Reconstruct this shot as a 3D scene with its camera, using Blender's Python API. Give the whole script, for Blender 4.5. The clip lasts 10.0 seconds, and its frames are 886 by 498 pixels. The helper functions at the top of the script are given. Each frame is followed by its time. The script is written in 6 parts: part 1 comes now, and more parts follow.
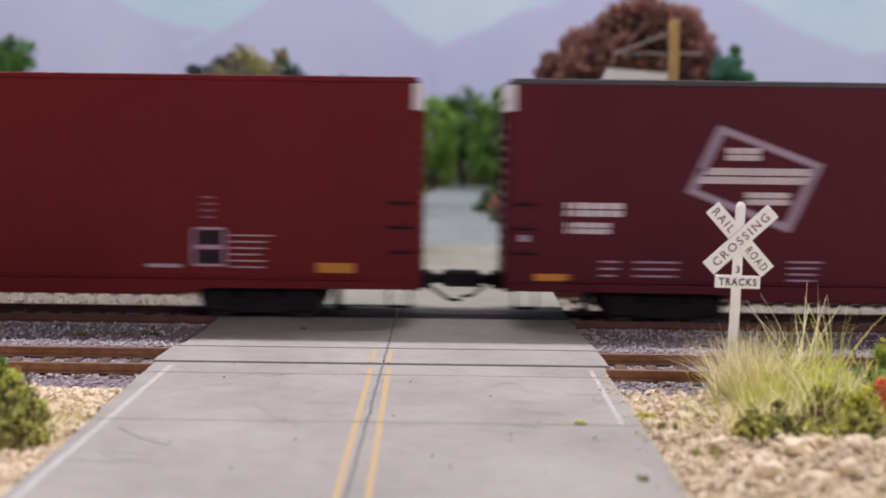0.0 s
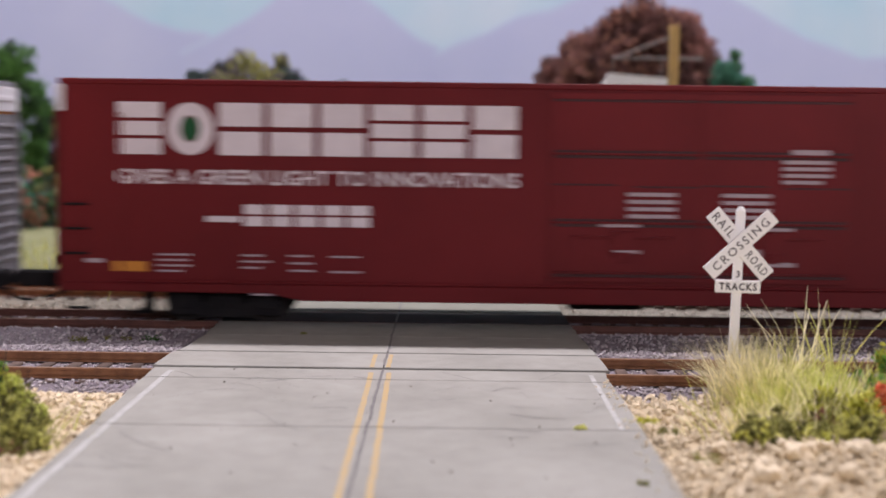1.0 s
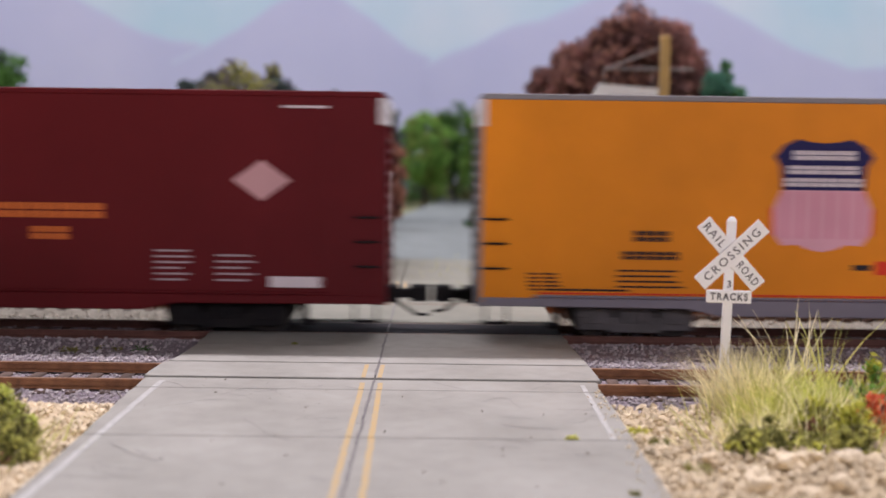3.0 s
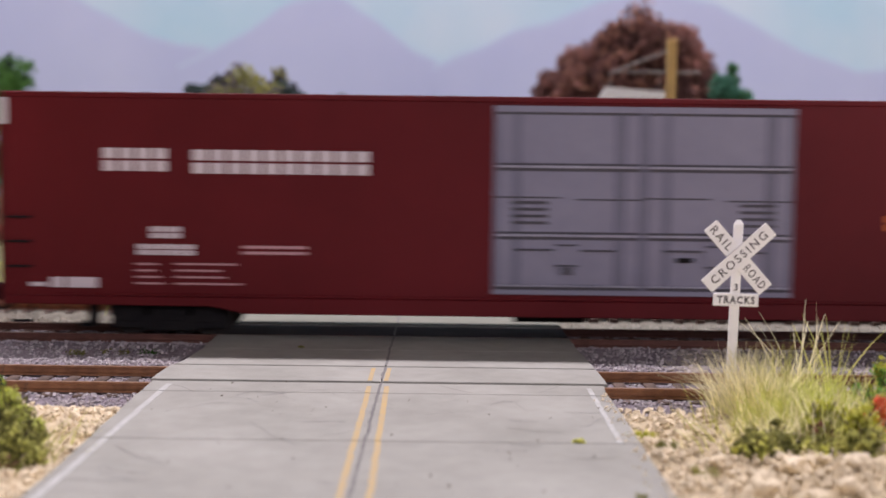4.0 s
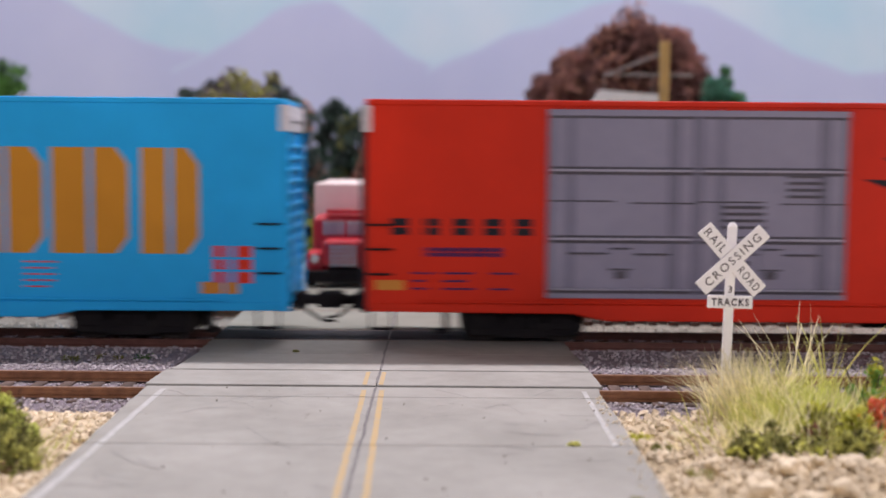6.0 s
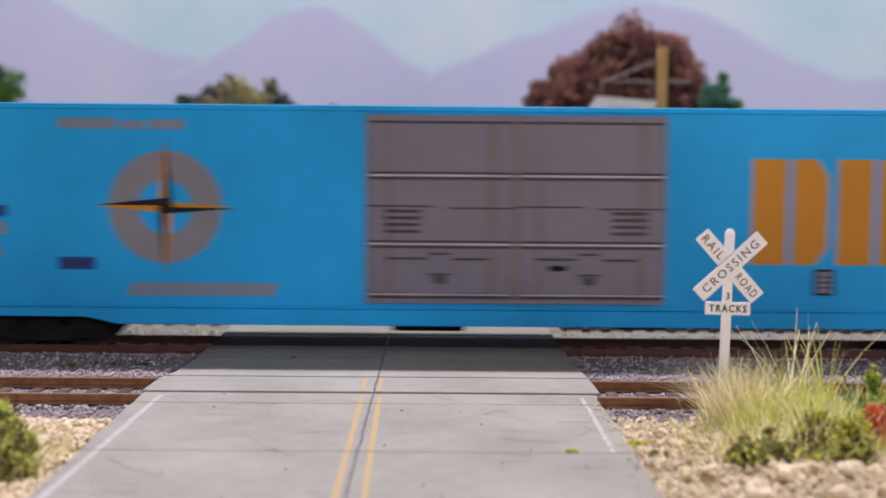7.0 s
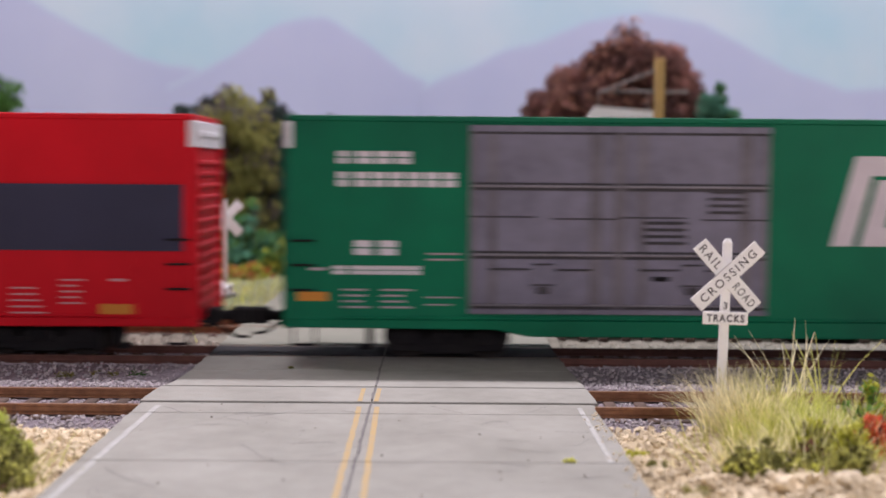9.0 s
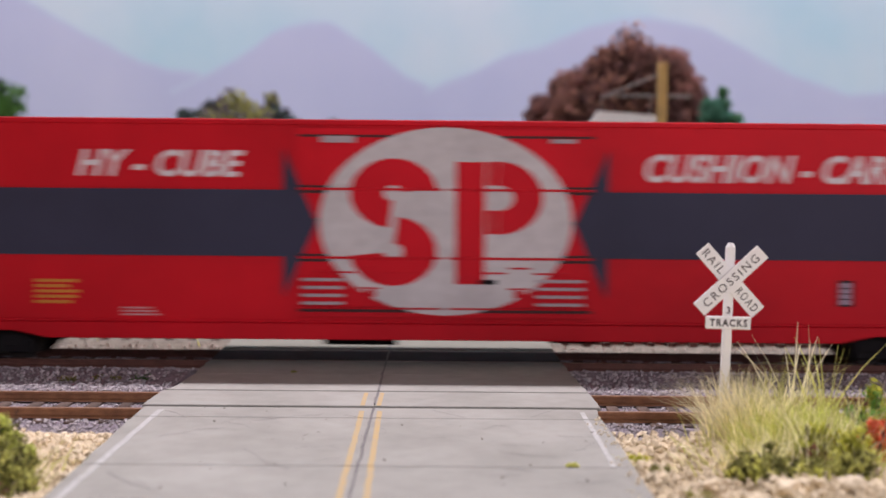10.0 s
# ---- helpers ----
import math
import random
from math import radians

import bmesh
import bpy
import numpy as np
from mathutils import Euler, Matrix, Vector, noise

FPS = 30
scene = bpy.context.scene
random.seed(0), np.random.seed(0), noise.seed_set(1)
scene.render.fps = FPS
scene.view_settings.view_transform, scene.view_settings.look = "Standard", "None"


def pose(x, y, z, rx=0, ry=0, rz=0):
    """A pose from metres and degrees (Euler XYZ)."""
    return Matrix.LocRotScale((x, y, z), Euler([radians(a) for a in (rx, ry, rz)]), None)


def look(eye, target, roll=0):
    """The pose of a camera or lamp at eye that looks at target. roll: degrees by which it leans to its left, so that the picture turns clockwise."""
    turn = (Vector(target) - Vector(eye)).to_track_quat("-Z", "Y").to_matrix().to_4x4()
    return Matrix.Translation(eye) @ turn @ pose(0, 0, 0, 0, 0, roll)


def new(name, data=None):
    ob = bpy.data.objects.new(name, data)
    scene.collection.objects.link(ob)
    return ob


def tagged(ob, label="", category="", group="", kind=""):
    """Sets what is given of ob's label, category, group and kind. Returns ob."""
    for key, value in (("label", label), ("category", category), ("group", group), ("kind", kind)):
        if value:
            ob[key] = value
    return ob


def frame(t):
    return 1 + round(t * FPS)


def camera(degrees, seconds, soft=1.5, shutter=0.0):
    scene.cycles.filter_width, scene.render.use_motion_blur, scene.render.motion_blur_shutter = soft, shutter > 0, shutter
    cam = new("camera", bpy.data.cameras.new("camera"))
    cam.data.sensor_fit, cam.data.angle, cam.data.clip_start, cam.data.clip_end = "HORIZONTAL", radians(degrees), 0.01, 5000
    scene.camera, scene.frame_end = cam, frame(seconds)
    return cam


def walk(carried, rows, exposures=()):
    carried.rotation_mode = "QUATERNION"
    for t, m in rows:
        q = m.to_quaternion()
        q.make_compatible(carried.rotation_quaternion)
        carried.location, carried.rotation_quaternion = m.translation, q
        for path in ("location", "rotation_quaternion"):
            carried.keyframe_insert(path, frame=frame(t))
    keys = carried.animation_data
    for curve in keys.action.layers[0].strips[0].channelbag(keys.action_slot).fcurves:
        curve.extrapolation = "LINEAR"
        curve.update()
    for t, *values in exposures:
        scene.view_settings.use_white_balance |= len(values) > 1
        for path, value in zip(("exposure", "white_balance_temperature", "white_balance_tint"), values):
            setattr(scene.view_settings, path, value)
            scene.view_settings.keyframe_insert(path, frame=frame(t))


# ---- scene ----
# The camera stands on a tripod before a model railroad of scale 1:87 and tilts slowly up.
cam = camera(39.56, 10.0, soft=1.5, shutter=0.4)
EYE = (0.0, -0.314, 0.0472)
TURNS = [(0, .164, -5.557, .741), (.5, .194, -5.425, .745), (1, .174, -5.333, .711), (1.5, .037, -5.245, .720),
         (2, -.217, -5.117, .749), (2.5, -.305, -4.976, .761), (4, .088, -4.709, .691), (4.5, .113, -4.668, .633),
         (5, .074, -4.655, .561), (5.5, -.063, -4.626, .481), (7, -.281, -4.244, .479), (7.5, -.309, -4.082, .469),
         (8, -.325, -3.982, .467), (8.5, -.325, -3.876, .452), (9, -.385, -3.783, .468), (9.5, -.420, -3.684, .503),
         (10, -.255, -3.584, .497)]
walk(cam, [(t, pose(*EYE, 90 + tilt, 0, yaw) @ pose(0, 0, 0, 0, 0, roll)) for t, yaw, tilt, roll in TURNS], [(0, 0.0), (10, 0.0)])
cam.data.dof.use_dof = True
cam.data.dof.focus_distance = 0.262
cam.data.dof.aperture_fstop = 20.0

# ---- light: the tube lamp over the layout and an added, unseen fill lamp in front ----
world = bpy.data.worlds.new("world")
world.use_nodes = True
world.node_tree.nodes["Background"].inputs[0].default_value = (0.9, 0.93, 1.0, 1)
world.node_tree.nodes["Background"].inputs[1].default_value = 0.05
scene.world = world


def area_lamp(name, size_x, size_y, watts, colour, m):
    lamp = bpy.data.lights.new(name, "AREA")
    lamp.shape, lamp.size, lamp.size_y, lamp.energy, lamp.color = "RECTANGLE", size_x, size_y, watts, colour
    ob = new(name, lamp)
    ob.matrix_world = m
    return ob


area_lamp("tube_light", 2.4, 0.06, 32, (1.0, 0.905, 1.0), look((0, 0.42, 1.05), (0, 0.0, 0.0)))
# Added fill from behind the camera, to brighten the train's near side.
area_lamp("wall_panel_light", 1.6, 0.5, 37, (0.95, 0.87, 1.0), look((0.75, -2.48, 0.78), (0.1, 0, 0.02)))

MM = 0.001

# ---- materials ----


def mat(name, c1, c2=None, scale=300.0, rough=0.6, bump=0.0, metal=0.0, fine=0.25, spec=0.4, per=0.0, bump_scale=None):
    """Two-scale mottled paint, stone or plant colour, with fine relief."""
    m = bpy.data.materials.new(name)
    m.use_nodes = True
    nt = m.node_tree
    bsdf = nt.nodes["Principled BSDF"]
    bsdf.inputs["Roughness"].default_value = rough
    bsdf.inputs["Metallic"].default_value = metal
    bsdf.inputs["Specular IOR Level"].default_value = spec
    c2 = c2 or tuple(v * 0.8 for v in c1)
    tc = nt.nodes.new("ShaderNodeTexCoord")
    big, small = nt.nodes.new("ShaderNodeTexNoise"), nt.nodes.new("ShaderNodeTexNoise")
    big.inputs["Scale"].default_value, small.inputs["Scale"].default_value = scale, scale * 7
    big.inputs["Detail"].default_value = small.inputs["Detail"].default_value = 3
    for n in (big, small):
        nt.links.new(tc.outputs["Object"], n.inputs["Vector"])
    mixf = nt.nodes.new("ShaderNodeMix")
    mixf.inputs[0].default_value = fine
    nt.links.new(big.outputs["Fac"], mixf.inputs[2])
    nt.links.new(small.outputs["Fac"], mixf.inputs[3])
    ramp = nt.nodes.new("ShaderNodeMapRange")
    ramp.inputs[1].default_value, ramp.inputs[2].default_value = 0.34, 0.66
    nt.links.new(mixf.outputs[0], ramp.inputs[0])
    mix = nt.nodes.new("ShaderNodeMix")
    mix.data_type = "RGBA"
    mix.inputs[6].default_value, mix.inputs[7].default_value = (*c1, 1), (*c2, 1)
    nt.links.new(ramp.outputs[0], mix.inputs[0])
    out = mix.outputs[2]
    if per:
        geo, info, add = nt.nodes.new("ShaderNodeNewGeometry"), nt.nodes.new("ShaderNodeObjectInfo"), nt.nodes.new("ShaderNodeMath")
        add.operation = "ADD"
        nt.links.new(geo.outputs["Random Per Island"], add.inputs[0])
        nt.links.new(info.outputs["Random"], add.inputs[1])
        hue, rng = nt.nodes.new("ShaderNodeHueSaturation"), nt.nodes.new("ShaderNodeMapRange")
        rng.inputs[1].default_value, rng.inputs[2].default_value = 0.0, 2.0
        rng.inputs[3].default_value, rng.inputs[4].default_value = 1 - per, 1 + per
        nt.links.new(add.outputs[0], rng.inputs[0])
        nt.links.new(rng.outputs[0], hue.inputs["Value"])
        nt.links.new(out, hue.inputs["Color"])
        out = hue.outputs["Color"]
    nt.links.new(out, bsdf.inputs["Base Color"])
    if bump:
        b, nz = nt.nodes.new("ShaderNodeBump"), nt.nodes.new("ShaderNodeTexNoise")
        nz.inputs["Scale"].default_value, nz.inputs["Detail"].default_value = bump_scale or scale * 5, 4
        nt.links.new(tc.outputs["Object"], nz.inputs["Vector"])
        b.inputs["Strength"].default_value, b.inputs["Distance"].default_value = bump, 0.0005
        nt.links.new(nz.outputs["Fac"], b.inputs["Height"])
        nt.links.new(b.outputs["Normal"], bsdf.inputs["Normal"])
    return m


M_ROAD = mat("road_concrete", (0.345, 0.34, 0.305), (0.25, 0.245, 0.215), 34, 0.85, 0.25, fine=0.3, bump_scale=2500, per=0.05)
M_DUSTY = mat("road_dusty", (0.235, 0.235, 0.19), (0.18, 0.18, 0.145), 40, 0.9, 0.25)
M_ASPHALT = mat("road_asphalt", (0.175, 0.20, 0.195), (0.135, 0.155, 0.15), 60, 0.9, 0.2)
M_RUBBER = mat("crossing_rubber", (0.022, 0.02, 0.023), (0.045, 0.04, 0.043), 120, 0.85, 0.2)
M_WHITE_LINE = mat("line_white", (0.50, 0.50, 0.48), (0.36, 0.36, 0.34), 500, 0.8)
M_YELLOW_LINE = mat("line_yellow", (0.50, 0.345, 0.135), (0.40, 0.335, 0.235), 700, 0.8)
M_CRACK = mat("crack_tar", (0.12, 0.115, 0.115), (0.24, 0.23, 0.22), 900, 0.9)
M_SOIL = mat("soil_tan", (0.68, 0.57, 0.39), (0.54, 0.445, 0.29), 150, 0.95, 0.6, bump_scale=1500)
M_BALLAST_BED = mat("ballast_bed", (0.33, 0.285, 0.32), (0.20, 0.17, 0.19), 900, 0.95, 0.8)
M_PALE_BED = mat("pale_bed", (0.24, 0.225, 0.18), (0.15, 0.14, 0.11), 300, 0.95, 0.6)
M_FIELD = mat("field_grass", (0.22, 0.215, 0.11), (0.13, 0.15, 0.06), 60, 0.95, 0.6)
M_RAIL = mat("rail_rust", (0.31, 0.145, 0.07), (0.19, 0.085, 0.042), 400, 0.7, 0.1)
# Darker rust that paints the train's shade onto the middle track's rails.
M_RAIL_SHADED = mat("rail_dark", (0.15, 0.062, 0.045), (0.10, 0.04, 0.03), 400, 0.7, 0.1)
M_RAIL_TOP = mat("rail_worn_head", (0.34, 0.22, 0.14), (0.25, 0.15, 0.09), 300, 0.45, 0.0, metal=0.5)
M_TIE = mat("tie_wood", (0.06, 0.040, 0.032), (0.125, 0.085, 0.068), 600, 0.9, 0.4, per=0.5)
M_STONE = mat("ballast_stone", (0.49, 0.45, 0.455), (0.29, 0.26, 0.275), 500, 0.95, per=0.35)
M_ROCK = mat("rock_tan", (0.80, 0.69, 0.50), (0.64, 0.535, 0.37), 300, 0.95, 0.4, per=0.2, bump_scale=1800)
M_SKY = mat("backdrop_sky", (0.56, 0.65, 0.74), (0.42, 0.60, 0.71), 7, 0.9, fine=0.12)
M_HILL = mat("backdrop_mountain", (0.44, 0.475, 0.665), (0.485, 0.515, 0.69), 9, 0.9, fine=0.1)
M_HILL_WASH = mat("backdrop_mountain_wash", (0.455, 0.505, 0.68), (0.48, 0.53, 0.695), 9, 0.9, fine=0.1)
M_HILL_THIN = mat("backdrop_mountain_thin", (0.475, 0.55, 0.70), (0.47, 0.565, 0.705), 9, 0.9, fine=0.1)
M_WALL = mat("wall_paint", (0.72, 0.70, 0.68), (0.68, 0.66, 0.64), 4, 0.9)
M_FLOOR = mat("floor_carpet", (0.20, 0.19, 0.18), (0.15, 0.145, 0.14), 60, 0.95)

# ---- helpers for meshes ----


def box(bm, x0, x1, y0, y1, z0, z1):
    v = [bm.verts.new((x, y, z)) for x in (x0, x1) for y in (y0, y1) for z in (z0, z1)]
    for f in ((0, 1, 3, 2), (4, 6, 7, 5), (0, 4, 5, 1), (2, 3, 7, 6), (0, 2, 6, 4), (1, 5, 7, 3)):
        bm.faces.new([v[i] for i in f])


def boxmm(bm, *c):
    box(bm, *[v * MM for v in c])


def cyl(bm, p, q, r0, r1=None, n=8):
    """A round bar from p to q, with closed ends."""
    p, q = Vector(p), Vector(q)
    r1 = r0 if r1 is None else r1
    rot = (q - p).to_track_quat("Z", "Y").to_matrix()
    rings = []
    for c, r in ((p, r0), (q, r1)):
        rings.append([bm.verts.new(c + rot @ Vector((r * math.cos(2 * math.pi * i / n), r * math.sin(2 * math.pi * i / n), 0))) for i in range(n)])
    for i in range(n):
        bm.faces.new((rings[0][i], rings[0][(i + 1) % n], rings[1][(i + 1) % n], rings[1][i]))
    bm.faces.new(rings[0][::-1])
    bm.faces.new(rings[1])


def soften(bm, width, segments=2):
    bmesh.ops.bevel(bm, geom=bm.edges[:], offset=width, segments=segments, affect="EDGES", profile=0.6)


def mesh_of(name, bm, material):
    me = bpy.data.meshes.new(name)
    bmesh.ops.recalc_face_normals(bm, faces=bm.faces[:])
    bm.to_mesh(me)
    bm.free()
    me.materials.append(material)
    return me


def part(name, bm, material, parent, label=""):
    """Links a bmesh, or a mesh already made, as one part under a thing or a part."""
    me = bm if isinstance(bm, bpy.types.Mesh) else mesh_of(name, bm, material)
    ob = new(name, me)
    ob.parent = parent
    return tagged(ob, label)


def solid(name, bm, material, label, category, group="", kind=""):
    return tagged(new(name, mesh_of(name, bm, material)), label, category, group, kind)


def thing(name, m, label, category, group=""):
    ob = new(name)
    ob.matrix_world = m
    ob.empty_display_size = 0.01
    return tagged(ob, label, category, group)


# ---- the room ----
def room():
    walls = (("wall_north", -3.2, 3.2, 2.0, 2.1, -1.1, 1.4), ("wall_south", -3.2, 3.2, -2.6, -2.5, -1.1, 1.4),
             ("wall_west", -3.3, -3.2, -2.6, 2.1, -1.1, 1.4), ("wall_east", 3.2, 3.3, -2.6, 2.1, -1.1, 1.4))
    for name, *c in walls:
        bm = bmesh.new()
        box(bm, *c)
        solid(name, bm, M_WALL, "plain off-white painted wall of the layout room", "wall", kind="structure")
    bm = bmesh.new()
    box(bm, -3.3, 3.3, -2.6, 2.1, -1.2, -1.1)
    solid("floor", bm, M_FLOOR, "dark grey carpet floor of the layout room", "floor", kind="structure")
    bm = bmesh.new()
    box(bm, -3.3, 3.3, -2.6, 2.1, 1.4, 1.5)
    solid("ceiling", bm, M_WALL, "plain white ceiling of the layout room", "ceiling", kind="structure")


def backdrop():
    """The painted board behind the layout, with three lavender mountains."""
    bm = bmesh.new()
    box(bm, -3.1, 3.1, 0.84, 0.85, -0.05, 0.9)
    board = solid("backdrop", bm, M_SKY, "painted backdrop board with pale blue sky and mountains", "backdrop", kind="structure")
    ridges = (((-1700, 150), (-1400, 215), (-1100, 160), (-820, 205), (-600, 235), (-470, 238), (-406, 213), (-380, 200), (-354, 185), (-328, 171), (-302, 158), (-276, 145), (-250, 139), (-224, 135), (-190, 118)),
              ((-250, 118), (-208, 138), (-187, 150), (-171, 160), (-156, 172), (-140, 179), (-119, 183), (-103, 183), (-93, 179), (-77, 168), (-61, 158), (-46, 146), (-30, 134), (-4, 123)),
              ((-14, 120), (7, 129), (38, 141), (64, 155), (91, 161), (117, 172), (137, 181), (169, 188), (195, 190), (221, 186), (248, 180), (274, 167), (301, 152), (327, 139), (354, 130), (381, 120), (460, 125), (600, 190), (760, 150), (1000, 215), (1400, 160)))
    for i, pts in enumerate(ridges):
        # the paint thins out towards the ridge: two paler washes behind the full tone
        for k, material in enumerate((M_HILL_THIN, M_HILL_WASH, M_HILL)):
            bm = bmesh.new()
            fine = []
            for (xa, za), (xb, zb) in zip(pts, pts[1:]):
                for u in range(5):
                    x, z = xa + (xb - xa) * u / 5, za + (zb - za) * u / 5
                    fine.append((x * MM, (z + 2.4 - 2.4 * k + 1.6 * noise.noise((x * 0.05, i * 9.1, k * 0.4))) * MM))
            y = 0.8392 - 0.0008 * i - 0.00022 * k
            front = [bm.verts.new((x, y, z)) for x, z in fine] + [bm.verts.new((fine[-1][0], y, -0.02)), bm.verts.new((fine[0][0], y, -0.02))]
            bm.faces.new(front)
            part("mountain" if k == 2 else "mountain_wash", bm, material, board, "flat lavender painted mountain" if k == 2 else "")


room()
backdrop()


# ---- the ground ----
ROAD_X = (-57.8, 31.5)
TRACK_Y = (-63.0, 0.0, 57.0)
LEFT_EDGE = ((-420, -53.5), (-138, -56.4), (-105, -57.4), (-85, -58.0), (-71, -58.2), (-68.5, -59.2), (-52, -58.6), (-48, -57.0), (-30, -56.2), (0, -56.6), (60, -57.8))
RIGHT_EDGE = ((-420, 31.6), (-90, 32.0), (-71, 31.6), (-69.5, 33.2), (-52, 32.8), (-30, 31.7), (0, 31.0), (60, 31.5))


def road_edges(y):
    return tuple(float(np.interp(y, [a for a, b in e], [b for a, b in e])) for e in (LEFT_EDGE, RIGHT_EDGE))



def height(x, y):
    """Ground height in millimetres."""
    z = -4.4
    bed = min(abs(y - c) for c in TRACK_Y)
    z += 1.9 * max(0.0, min(1.0, (19 - bed) / 6))
    if -51.5 < y < -12:
        z = max(z, -2.5 + 1.7 * max(0.0, min(1.0, (y + 51.5) / 2.5, (-12 - y) / 7)) + 0.35 * noise.noise((x * 0.2, y * 0.2, 4)))
    rough = noise.noise((x * 0.09, y * 0.09, 3)) * 1.2 + noise.noise((x * 0.3, y * 0.3, 7)) * 0.7
    if y < -80:
        k = min(1.0, (-80 - y) / 14)
        off = max(ROAD_X[0] - x, x - ROAD_X[1])
        z += k * (2.0 + rough * 1.6 + 2.2 * max(0.0, min(1.0, (off - 6) / 25)))
    elif x > ROAD_X[1] + 5 and 30 < y < 47.5:
        z = -3.5 + 0.2 * rough
    elif y > 76:
        z += min(1.0, (y - 76) / 10) * (2.4 + rough)
    if ROAD_X[0] - 5 < x < ROAD_X[1] + 5:
        z = min(z, -4.4) if ROAD_X[0] - 0.2 < x < ROAD_X[1] + 0.2 else min(z, -0.6)
    return z


def ground():
    xs = np.concatenate([np.linspace(-3000, -200, 40)[:-1], np.linspace(-200, -135, 20)[:-1], np.linspace(-135, 135, 181), np.linspace(135, 200, 20)[1:], np.linspace(200, 3000, 40)[1:]])
    ys = np.concatenate([np.linspace(-420, -190, 20)[:-1], np.linspace(-190, 100, 190), np.linspace(100, 840, 90)[1:]])
    verts = [(x * MM, y * MM, height(x, y) * MM) for y in ys for x in xs]
    n = len(xs)
    faces = [(j * n + i, j * n + i + 1, (j + 1) * n + i + 1, (j + 1) * n + i) for j in range(len(ys) - 1) for i in range(n - 1)]
    me = bpy.data.meshes.new("ground")
    me.from_pydata(verts, [], faces)
    me.materials.append(M_SOIL)
    me.materials.append(M_BALLAST_BED)
    me.materials.append(M_PALE_BED)
    me.materials.append(M_FIELD)
    mids = [ys[j] for j in range(len(ys) - 1) for i in range(n - 1)]
    me.polygons.foreach_set("material_index", [0 if y < -81 else 1 if y < 15 else 2 if y < 88 else 3 for y in mids])
    tagged(new("ground", me), "sandy scenic ground of the model layout with grey ballast beds", "ground", kind="structure")
    bm = bmesh.new()
    box(bm, -3.0, 3.0, -0.42, 0.838, -0.06, -0.012)
    solid("layout_table", bm, mat("plywood", (0.42, 0.29, 0.16), (0.33, 0.22, 0.12), 40, 0.7, 0.1), "plywood tabletop under the model layout", "table")
    for x in (-2.8, 0, 2.8):
        for y in (-0.36, 0.76):
            bm = bmesh.new()
            box(bm, x - 0.03, x + 0.03, y - 0.03, y + 0.03, -1.1, -0.06)
            soften(bm, 0.004)
            solid("table_leg", bm, bpy.data.materials["plywood"], "square wooden leg under the layout tabletop", "table leg")


